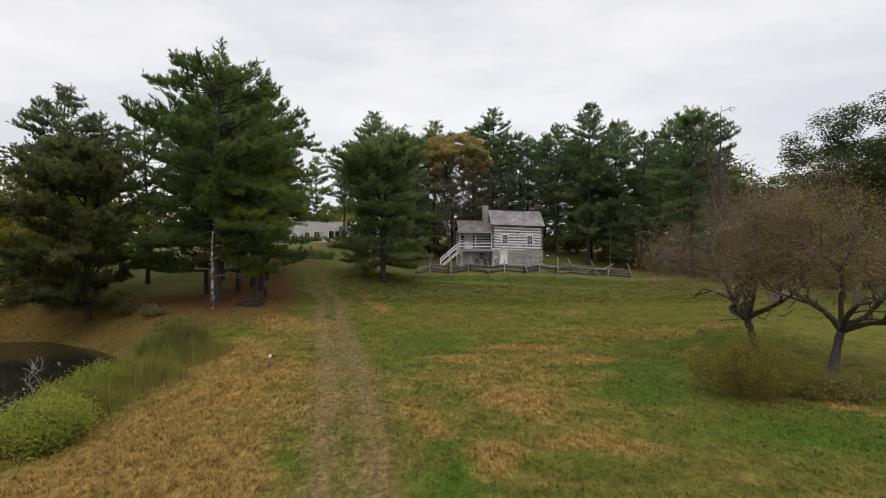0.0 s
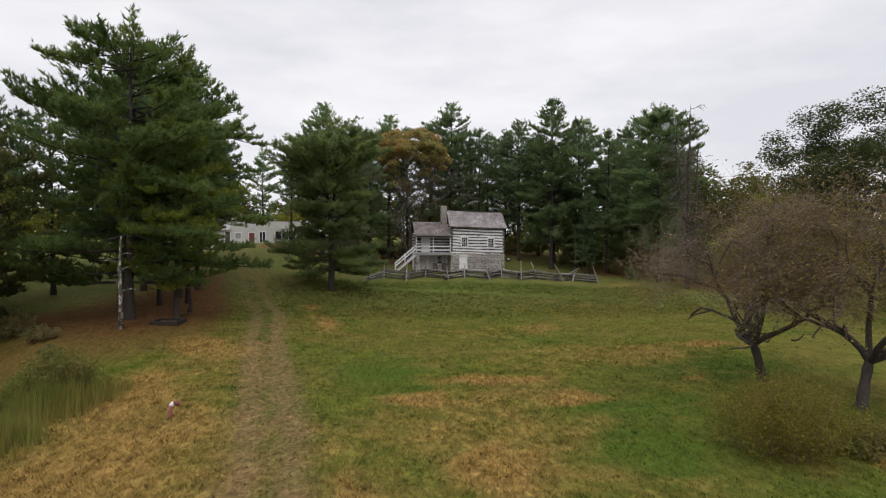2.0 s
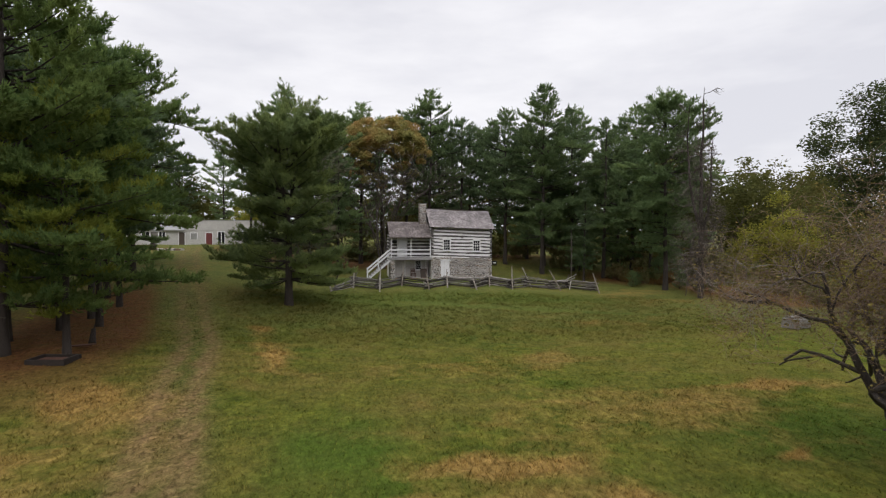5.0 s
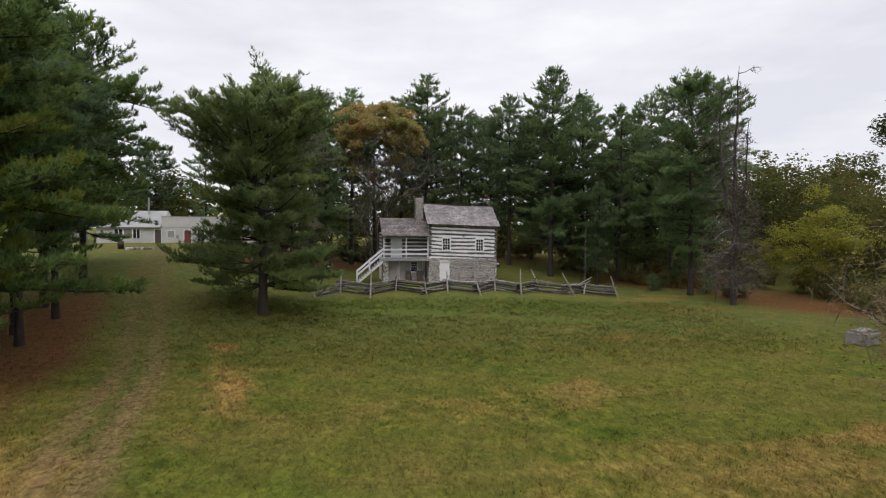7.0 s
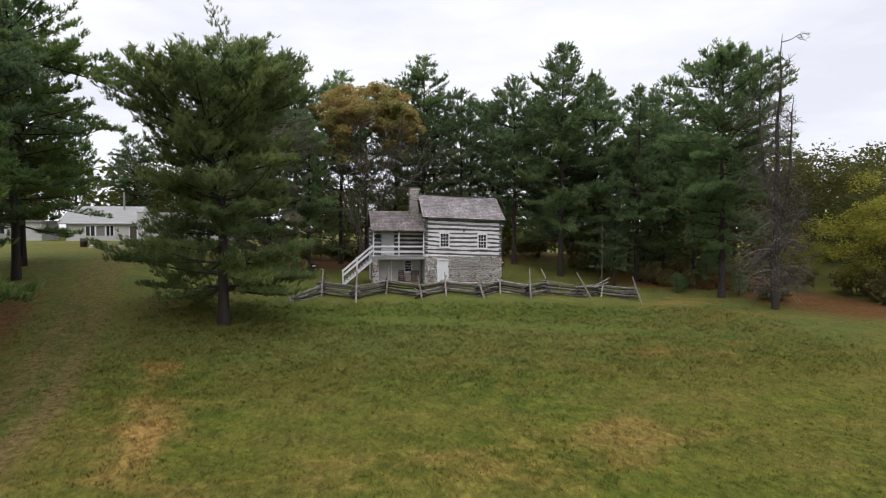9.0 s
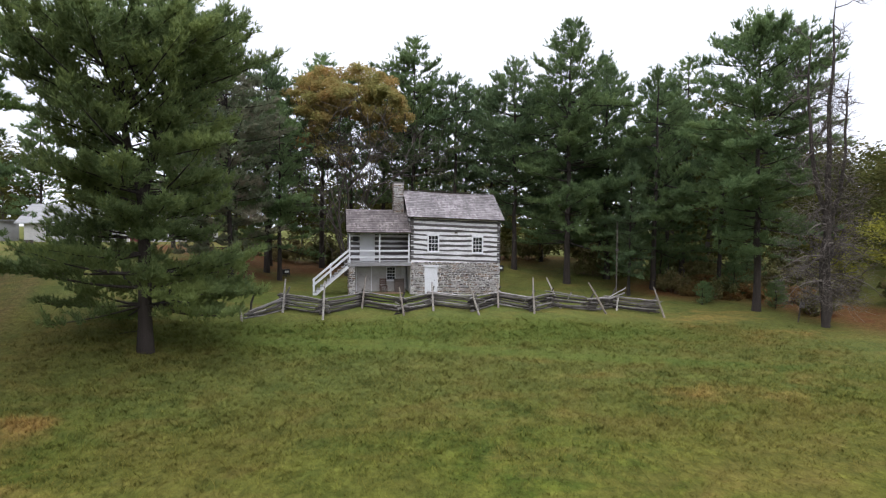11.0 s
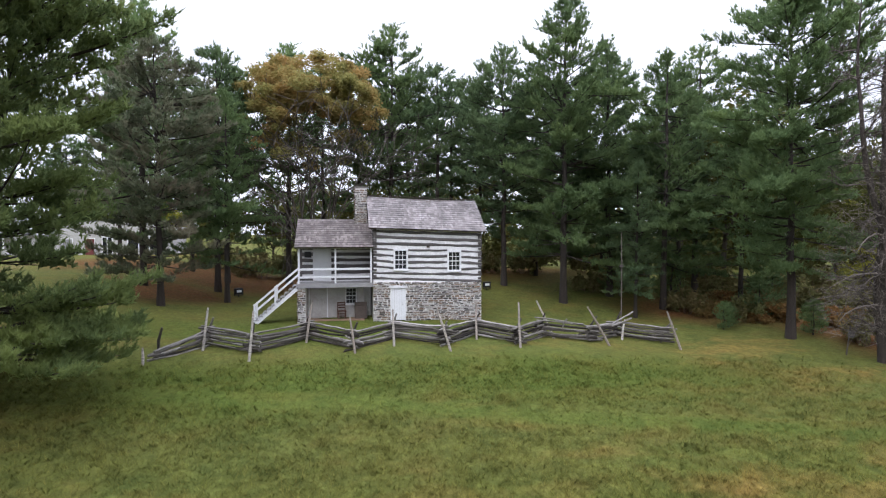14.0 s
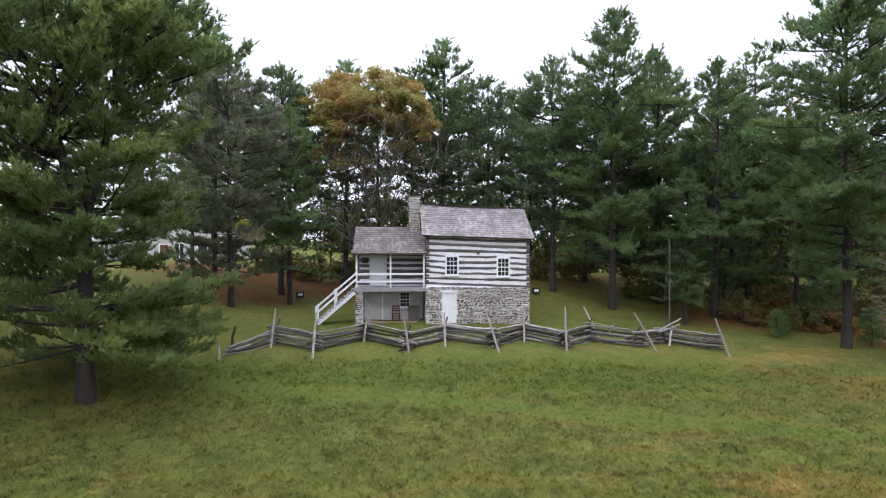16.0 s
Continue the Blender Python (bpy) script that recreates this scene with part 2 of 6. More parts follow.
SHAKE = shake_material("weathered_shakes", (0.172, 0.152, 0.151), (0.325, 0.296, 0.294))
SHAKE_BROWN = shake_material("brown_grey_shakes", (0.115, 0.096, 0.091), (0.245, 0.212, 0.205))
def split_wood(name, *shades):
    """Weathered split wood: each piece its own shade, streaked and cracked along its length."""
    m = Mat(name, 0.92, 0, 0.2)
    c = m.ramp(m.rand(), *shades)
    streak = m.noise(3.0, 4, 0.65, m.where((1.2, 9, 9), False))
    broad = m.noise(2.2, 3, 0.6, m.where((1, 1, 1), True))
    c = m.mix(0.85, c, m.ramp(streak, (0.32, 0.28), (0.5, 0.9), (0.7, 1.35)), "MULTIPLY")
    m.color(m.mix(m.ramp(broad, (0.45, 0.0), (0.7, 0.55)), c, (0.075, 0.066, 0.055)))
    m.bump(streak, 0.8, 0.02)
    return m.m


RAIL = split_wood("weathered_rail", (0.0, (0.032, 0.027, 0.025)), (0.45, (0.080, 0.070, 0.064)), (0.8, (0.155, 0.141, 0.131)), (1.0, (0.28, 0.26, 0.245)))
RAIL_PALE = split_wood("bleached_rail", (0.0, (0.17, 0.155, 0.142)), (0.6, (0.25, 0.232, 0.217)), (1.0, (0.36, 0.335, 0.318)))
STAKE = split_wood("bleached_stake", (0.0, (0.21, 0.175, 0.145)), (0.5, (0.32, 0.285, 0.25)), (1.0, (0.42, 0.39, 0.355)))
DARKWOOD = plain("dark_wood", (0.045, 0.035, 0.03), (0.11, 0.085, 0.07), 3.0, 0.8, 0.4, 0.01)
BLACKWOOD = plain("tarred_old_planks", (0.012, 0.009, 0.008), (0.045, 0.034, 0.028), 4.0, 0.85, 0.4, 0.01)
REDWOOD = plain("faded_red_brown_boards", (0.06, 0.03, 0.022), (0.15, 0.072, 0.05), 3.0, 0.85, 0.4, 0.01)
FLOORWOOD = plain("grey_porch_boards", (0.208, 0.200, 0.200), (0.336, 0.328, 0.328), 3.0, 0.8, 0.3, 0.01)
BARE_EARTH = plain("trodden_brick_floor", (0.17, 0.105, 0.07), (0.30, 0.195, 0.13), 3.0, 0.95, 0.4, 0.02)
METAL_DARK = plain("dark_metal", (0.02, 0.02, 0.022), (0.05, 0.05, 0.055), 5.0, 0.5, 0.1, 0.003, metal=0.6)
METAL_ROOF = plain("pale_metal_roof", (0.21, 0.21, 0.205), (0.34, 0.34, 0.33), 0.9, 0.6, 0.1, 0.003, metal=0.1)
RED_PAINT = plain("dull_red_paint", (0.11, 0.03, 0.03), (0.19, 0.05, 0.046), 4.0, 0.6, 0.2, 0.004)
PINK_PIPE = plain("faded_red_pipe", (0.34, 0.09, 0.10), (0.50, 0.20, 0.21), 9.0, 0.6, 0.2, 0.004)
ROCK = plain("grey_rock", (0.128, 0.120, 0.112), (0.288, 0.272, 0.248), 3.0, 0.95, 0.8, 0.05)


def stone_material(name, joined):
    m = Mat(name, 0.92, 0, 0.25)
    r = m.island() if joined else m.rand()
    c = m.ramp(r, (0.0, (0.055, 0.049, 0.047)), (0.2, (0.125, 0.112, 0.106)), (0.36, (0.225, 0.195, 0.178)), (0.48, (0.095, 0.072, 0.058)), (0.62, (0.240, 0.160, 0.105)), (0.74, (0.30, 0.225, 0.165)), (0.84, (0.36, 0.33, 0.31)), (1.0, (0.58, 0.55, 0.53)))
    v = m.where((1, 1, 1))
    f = m.noise(14, 4, 0.6, v)
    m.color(m.mix(0.6, c, m.ramp(f, (0.3, 0.5), (0.7, 1.1)), "MULTIPLY"))
    m.bump(f, 0.6, 0.03)
    return m.m


STONE = stone_material("rubble_stone", False)
STONE_FILL = stone_material("rubble_infill", True)


def glass_material():
    m = Mat("window_glass", 0.08, 0, 0.5)
    m.color(m.mix(m.noise(2.0), (0.012, 0.013, 0.015), (0.03, 0.032, 0.036)))
    return m.m


GLASS = glass_material()


def water_material():
    m = Mat("pond_water", 0.04, 0, 0.5)
    m.color(m.mix(m.noise(0.3, 4), (0.006, 0.007, 0.006), (0.016, 0.016, 0.011)))
    m.bump(m.noise(1.5, 3), 0.05, 0.05)
    return m.m


WATER = water_material()

# ---- the lie of the land ----


def ss(a, b, v):
    t = np.clip((np.asarray(v, float) - a) / (b - a), 0, 1)
    return t * t * (3 - 2 * t)


def pond(x, y):
    """How far from the pond's middle, 1 at its uneven shore."""
    u, v = (x + 29.0) / 16.0, (y - 27.0) / 13.9
    a = np.arctan2(v, u)
    return np.hypot(u, v) * (1 + 0.030 * np.sin(3 * a + 0.4) + 0.022 * np.sin(7 * a + 2.0) + 0.012 * np.sin(13 * a))


def height(x, y):
    """The ground's height: a field that rises to the cabin, a bank and a pond."""
    x, y = np.asarray(x, float), np.asarray(y, float)
    h = 0.95 + 1.7 * ss(50, 74, y) * (1 - 0.6 * ss(12, 27, x))
    h = h + 0.9 * ss(2, -14, x) * ss(30, 45, y)
    h = h + 1.4 * ss(50, 82, y) * ss(5, -12, x)
    h = h + 0.3 * ss(80, 104, y)
    h = h + 2.0 * ss(70, 94, y) * ss(8, 20, x) * (1 - 0.5 * ss(30, 42, x))
    d = pond(x, y)
    h = h - 2.3 * ss(1.16, 0.8, d)
    h = h + 0.05 * np.sin(x * 0.7 + 1.3 * np.sin(y * 0.31)) * np.cos(y * 0.53 + x * 0.21)
    return h


def h1(x, y):
    return float(height(x, y))


ROAD = [(-0.6, -10), (-0.9, 8), (-1.4, 15), (-1.85, 18.5), (-2.6, 24), (-3.8, 30.5), (-5.3, 38), (-6.4, 46), (-8.4, 53), (-9.7, 58), (-13.0, 70), (-16.2, 82), (-18.8, 95), (-21.5, 106)]


def road_x(y):
    return np.interp(y, [p[1] for p in ROAD], [p[0] for p in ROAD])


def blob(x, y, cx, cy, rx, ry, turn=0.0):
    c, s = math.cos(radians(turn)), math.sin(radians(turn))
    u, v = (x - cx) * c + (y - cy) * s, -(x - cx) * s + (y - cy) * c
    return np.clip(1.25 - np.hypot(u / rx, v / ry), 0, 1)


HAY = [(-8.6, 28.6, 2.0, 5.2, 8), (-7.6, 17.6, 1.9, 7.5, -9), (-4.9, 14.5, 1.5, 4.6, -6), (-6.3, 22.6, 1.5, 3.0, -10), (5.8, 29.3, 3.4, 1.1, -4), (2.3, 26.4, 1.8, 1.5, 0), (8.2, 26.4, 1.6, 1.1, 0), (4.2, 20.2, 1.2, 2.9, -14), (5.1, 16.0, 2.1, 1.0, -12), (2.4, 14.9, 0.7, 1.3, 0), (0.6, 18.2, 0.6, 2.2, 6), (19.6, 35.3, 3.8, 0.9, -4), (14.7, 28.4, 1.2, 0.5, 0), (15.0, 18.7, 1.2, 0.5, 0), (-3.9, 51.3, 0.7, 1.5, 14), (-2.5, 44.0, 0.9, 3.6, 10), (-8.5, 37.0, 1.8, 3.0, 20)]
DUFF = [(42.5, 61, 6, 5, 0), (-18.5, 44, 4, 3, 0), (-13.6, 50.0, 6.6, 15.0, -4), (5, 95, 30, 9, 0), (40, 70, 4, 4, 0), (41, 65, 5, 7, 0), (-4, 82, 5, 5, 0), (36, 77, 7, 5, 0)]
HAY_SOFT = [(-4, 112, 24, 10, 0), (4.5, 23, 4.2, 6.5, 0), (13, 33, 8, 3.5, 8), (-5.5, 22, 3.2, 9, 0), (-6.5, 36, 3, 5, 15), (20, 52, 5, 2, 0), (9, 41, 9, 2.2, 6), (-2.6, 45.5, 1.8, 6.0, 10), (31, 61.5, 4, 1.6, 0), (-7.5, 26, 4.2, 11, 0), (37, 78, 5, 5, 0), (30, 66, 5, 2.6, 20)]
LUSH = [(10, 24.5, 4.5, 2.6, 0), (12.5, 16, 4, 3, 0), (1.2, 31, 2.4, 3.5, 0), (-2.6, 26, 0.8, 4, 6), (3, 21, 2.2, 1.6, 0), (5, 62, 9, 3.5, 0), (18, 62, 9, 3.5, 0), (8, 70, 12, 3, 0), (17, 30, 5, 3, 0), (-6.2, 44, 1.0, 12, 14), (1.4, 13.5, 1.0, 3, 5), (9, 21, 3, 3, 0)]


def mown(x, y):
    """The smooth strip that the mower left across the slope."""
    d = np.abs(y - (61.9 - 0.27 * x) + 0.25 * np.sin(x * 0.5))
    return np.clip(1.5 - d / 0.75, 0, 1) * ss(-3, 2, x) * ss(30, 22, x)


def wobble(x, y, s):
    return np.sin(x * s + 2.1 * np.sin(y * s * 0.63 + 0.7)) * np.cos(y * s * 1.17 + 1.7 * np.sin(x * s * 0.47))


def cover(x, y):
    """Dry hay, wheel ruts, needle litter and lush grass, each 0 to 1."""
    x, y = np.asarray(x, float), np.asarray(y, float)
    xw, yw = x + 0.5 * wobble(x, y, 1.1), y + 0.7 * wobble(y + 9, x, 0.9)
    dry = np.zeros_like(x)
    for b in HAY:
        dry = np.maximum(dry, blob(xw, yw, *b))
    soft = np.zeros_like(x)
    for b in HAY_SOFT:
        soft = np.maximum(soft, blob(xw, yw, *b))
    dry = np.maximum(dry, 0.42 * soft)
    dry = np.clip(dry + 0.22 * np.clip(wobble(x + 3, y, 0.33) * wobble(x, y + 5, 0.83), 0, 1) * ss(54, 40, y), 0, 1)
    dry = np.clip(dry + 0.22 * ss(42, 14, y) * (0.6 + 0.4 * wobble(x, y, 0.45)) + 0.12 * ss(-3.5, -6, x) * ss(33, 26, y), 0, 1)
    side = xw * 0.2 + x * 0.8 - road_x(y)
    off = np.abs(side)
    fade = 1 - ss(96, 108, y)
    track = np.exp(-((side + 0.72) / 0.34) ** 2) * 0.95 + np.exp(-((side - 0.70) / 0.40) ** 2) + np.exp(-(off / 1.4) ** 4) * (0.26 + 0.32 * np.exp(-((y - 29) / 8) ** 2))
    track = track * fade * (1 - 0.42 * ss(42, 60, y))
    needles = np.zeros_like(x)
    for b in DUFF:
        needles = np.maximum(needles, np.clip(blob(xw, yw, *b) * 1.6, 0, 1))
    shore = pond(xw, yw)
    needles = np.maximum(needles, 0.6 * ss(1.15, 1.03, shore))
    needles = needles * np.clip((off - 1.9) / 1.4, 0, 1)
    lush = np.zeros_like(x)
    for b in LUSH:
        lush = np.maximum(lush, np.clip(blob(xw, yw, *b) * 1.2, 0, 1))
    lush = np.maximum(lush, 0.8 * mown(x, y))
    return dry, np.clip(track, 0, 1), needles, lush


def set_cover(me, x, y):
    dry, track, needles, lush = cover(x, y)
    a = me.color_attributes.new("cover", "FLOAT_COLOR", "POINT")
    a.data.foreach_set("color", np.stack([dry, track, needles, np.ones_like(dry)], 1).ravel().astype(np.float32))
    a = me.color_attributes.new("lush", "FLOAT_COLOR", "POINT")
    a.data.foreach_set("color", np.stack([lush, ss(42, 58, y), lush, np.ones_like(dry)], 1).ravel().astype(np.float32))


# ---- mesh helpers ----


def mesh_from(name, verts, faces, material, smooth=False):
    """verts: N x 3; faces: an array M x 3 or M x 4, or a list of loops."""
    me = bpy.data.meshes.new(name)
    verts = np.asarray(verts, np.float32)
    if isinstance(faces, np.ndarray):
        k = faces.shape[1]
        me.vertices.add(len(verts))
        me.vertices.foreach_set("co", verts.ravel())
        me.loops.add(faces.size)
        me.loops.foreach_set("vertex_index", faces.ravel().astype(np.int32))
        me.polygons.add(len(faces))
        me.polygons.foreach_set("loop_start", np.arange(0, faces.size, k, dtype=np.int32))
        me.update(calc_edges=True)
    else:
        me.from_pydata(verts.tolist(), [], faces)
    if smooth:
        me.polygons.foreach_set("use_smooth", np.ones(len(me.polygons), bool))
    me.materials.append(material)
    return me


class Shape:
    """Gathers boxes, tubes and sheets into one mesh."""

    def __init__(self):
        self.v, self.f = [], []

    def add(self, verts, faces):
        n = len(self.v)
        self.v.extend(tuple(p) for p in verts)
        self.f.extend(tuple(i + n for i in f) for f in faces)
        return self

    def box(self, x0, x1, y0, y1, z0, z1, m=None, bev=0.0):
        if bev:
            bm = bmesh.new()
            bmesh.ops.create_cube(bm, size=1)
            for v in bm.verts:
                v.co = Vector(((x0 + x1) / 2 + v.co.x * (x1 - x0), (y0 + y1) / 2 + v.co.y * (y1 - y0), (z0 + z1) / 2 + v.co.z * (z1 - z0)))
            bmesh.ops.bevel(bm, geom=bm.edges[:], offset=bev, segments=1, affect="EDGES")
            bm.verts.index_update()
            vs, fs = [v.co.copy() for v in bm.verts], [[v.index for v in f.verts] for f in bm.faces]
            bm.free()
        else:
            vs = [Vector(p) for p in ((x0, y0, z0), (x1, y0, z0), (x1, y1, z0), (x0, y1, z0), (x0, y0, z1), (x1, y0, z1), (x1, y1, z1), (x0, y1, z1))]
            fs = [(0, 3, 2, 1), (4, 5, 6, 7), (0, 1, 5, 4), (1, 2, 6, 5), (2, 3, 7, 6), (3, 0, 4, 7)]
        if m is not None:
            vs = [m @ v for v in vs]
        return self.add(vs, fs)

    def beam(self, a, b, w, h, up=(0, 0, 1), bev=0.0):
        """A squared timber from a to b, w wide and h high."""
        a, b = Vector(a), Vector(b)
        d = (b - a).normalized()
        s = d.cross(Vector(up)).normalized()
        u = s.cross(d)
        m = Matrix((d, s, u)).transposed().to_4x4()
        m.translation = a
        return self.box(0, (b - a).length, -w / 2, w / 2, -h / 2, h / 2, m, bev)

    def tube(self, pts, radii, n=6, cap=True):
        pts = [Vector(p) for p in pts]
        base = len(self.v)
        up = Vector((0.12, 0.31, 0.94))
        for i, p in enumerate(pts):
            d = (pts[min(i + 1, len(pts) - 1)] - pts[max(i - 1, 0)]).normalized()
            s = d.cross(up)
            s = s.normalized() if s.length > 0.05 else d.cross(Vector((1, 0, 0))).normalized()
            u = s.cross(d)
            for k in range(n):
                a = 2 * math.pi * k / n
                self.v.append(tuple(p + (s * math.cos(a) + u * math.sin(a)) * radii[i]))
        for i in range(len(pts) - 1):
            for k in range(n):
                a, b = base + i * n + k, base + i * n + (k + 1) % n
                self.f.append((a, b, b + n, a + n))
        if cap:
            self.f.append(tuple(base + k for k in reversed(range(n))))
            self.f.append(tuple(base + (len(pts) - 1) * n + k for k in range(n)))
        return self

    def mesh(self, name, material, smooth=False):
        return mesh_from(name, self.v, self.f, material, smooth)


def part(name, shape, material, parent, label="", smooth=False):
    """One mesh object under a thing or a part. shape: a Shape or a mesh."""
    ob = new(name, shape.mesh(name, material, smooth) if isinstance(shape, Shape) else shape)
    ob.parent = parent
    if label:
        ob["label"] = label
    return ob


def thing(name, label, category, m=None, group="", kind=""):
    ob = tagged(new(name), label, category, group, kind)
    if m is not None:
        ob.matrix_basis = m
    return ob

# ---- ground and water ----


def spread(lo, hi, step, far, grow=1.22):
    mid = list(np.arange(lo, hi + 1e-6, step))
    d, out = step, []
    while sum(out) < far:
        d *= grow
        out.append(d)
    right = list(hi + np.cumsum(out))
    left = list(lo - np.cumsum(out))[::-1]
    return np.array(left + mid + right)


gx, gy = spread(-42, 50, 0.5, 1500), spread(0, 100, 0.5, 1500)
GX, GY = np.meshgrid(gx, gy)
nx, ny = len(gx), len(gy)
gv = np.stack([GX.ravel(), GY.ravel(), height(GX, GY).ravel()], 1)
gi = np.arange(nx * ny).reshape(ny, nx)
gf = np.stack([gi[:-1, :-1].ravel(), gi[:-1, 1:].ravel(), gi[1:, 1:].ravel(), gi[1:, :-1].ravel()], 1)
ground_mesh = mesh_from("ground", gv, gf, GROUND, True)
set_cover(ground_mesh, gv[:, 0], gv[:, 1])
tagged(new("ground", ground_mesh), "rough mown grass field with dry hay patches and wheel ruts", "ground", kind="structure")

WATER_Z = -0.45
wa = np.linspace(0, 2 * math.pi, 48, endpoint=False)
wv = [(-29.0 + 17.2 * math.cos(a), 27.0 + 15.0 * math.sin(a), WATER_Z) for a in wa]
tagged(new("water", mesh_from("water", wv, [tuple(range(48))], WATER)), "dark still pond water", "pond", kind="structure")

# ---- plants: how they grow ----


def unit(v):
    return v / np.maximum(np.linalg.norm(v, axis=-1, keepdims=True), 1e-9)


def tufts(rng, pos, way, size, blades, width, loose):
    """Needle tufts: each a spray of narrow triangles from pos along way."""
    n = len(pos)
    p = np.repeat(pos, blades, 0)
    d = unit(np.repeat(unit(way), blades, 0) + rng.normal(0, loose, (n * blades, 3)))
    s = unit(np.cross(d, rng.normal(0, 1, (n * blades, 3))))
    ln = np.repeat(size, blades)[:, None] * rng.uniform(0.7, 1.25, (n * blades, 1))
    w = ln * width
    start = p - d * ln * 0.25
    v = np.stack([start - s * w, start + s * w, p + d * ln], 1).reshape(-1, 3)
    return v, np.arange(len(v)).reshape(-1, 3)


def leaves(rng, pos, size, flat=0.4):
    """Single leaves: small diamonds turned every way."""
    n = len(pos)
    d = unit(rng.normal(0, 1, (n, 3)) * (1, 1, flat))
    s = unit(np.cross(d, rng.normal(0, 1, (n, 3))))
    ln = size * rng.uniform(0.6, 1.4, (n, 1))
    v = np.stack([pos - d * ln, pos + s * ln * 0.55, pos + d * ln, pos - s * ln * 0.55], 1).reshape(-1, 3)
    return v, np.arange(len(v)).reshape(-1, 4)


def tubes(lines, n):
    """Tapered round stems, from (points, radii) with equal counts of points, as one array."""
    V, F, base = [], [], 0
    for pts, rad in lines:
        pts, rad = np.asarray(pts, float), np.asarray(rad, float)
        d = unit(np.gradient(pts, axis=0))
        s = unit(np.cross(d, np.array([0.13, 0.34, 0.93]) + 1e-3))
        u = np.cross(s, d)
        a = np.linspace(0, 2 * math.pi, n, endpoint=False)
        ring = pts[:, None] + rad[:, None, None] * (s[:, None] * np.cos(a)[None, :, None] + u[:, None] * np.sin(a)[None, :, None])
        V.append(ring.reshape(-1, 3))
        k = len(pts)
        idx = base + np.arange(k * n).reshape(k, n)
        nxt = np.roll(idx, -1, 1)
        F.append(np.stack([idx[:-1], nxt[:-1], nxt[1:], idx[1:]], -1).reshape(-1, 4))
        base += k * n
    return np.concatenate(V), np.concatenate(F)


ROUND = ((0.0, 0.55), (0.15, 0.85), (0.4, 1.0), (0.65, 0.9), (0.85, 0.58), (1.0, 0.10))
DOME = ((0.0, 0.75), (0.15, 1.0), (0.45, 1.0), (0.7, 0.86), (0.88, 0.58), (1.0, 0.16))
BROAD = ((0.0, 0.75), (0.15, 1.0), (0.45, 1.0), (0.7, 0.88), (0.88, 0.64), (0.96, 0.46), (1.0, 0.28))
SPIRE = ((0.0, 0.85), (0.3, 1.0), (0.58, 0.84), (0.75, 0.62), (0.88, 0.36), (0.96, 0.15), (1.0, 0.04))
SLIM = ((0.0, 0.35), (0.25, 0.7), (0.5, 1.0), (0.75, 0.85), (0.92, 0.45), (1.0, 0.08))


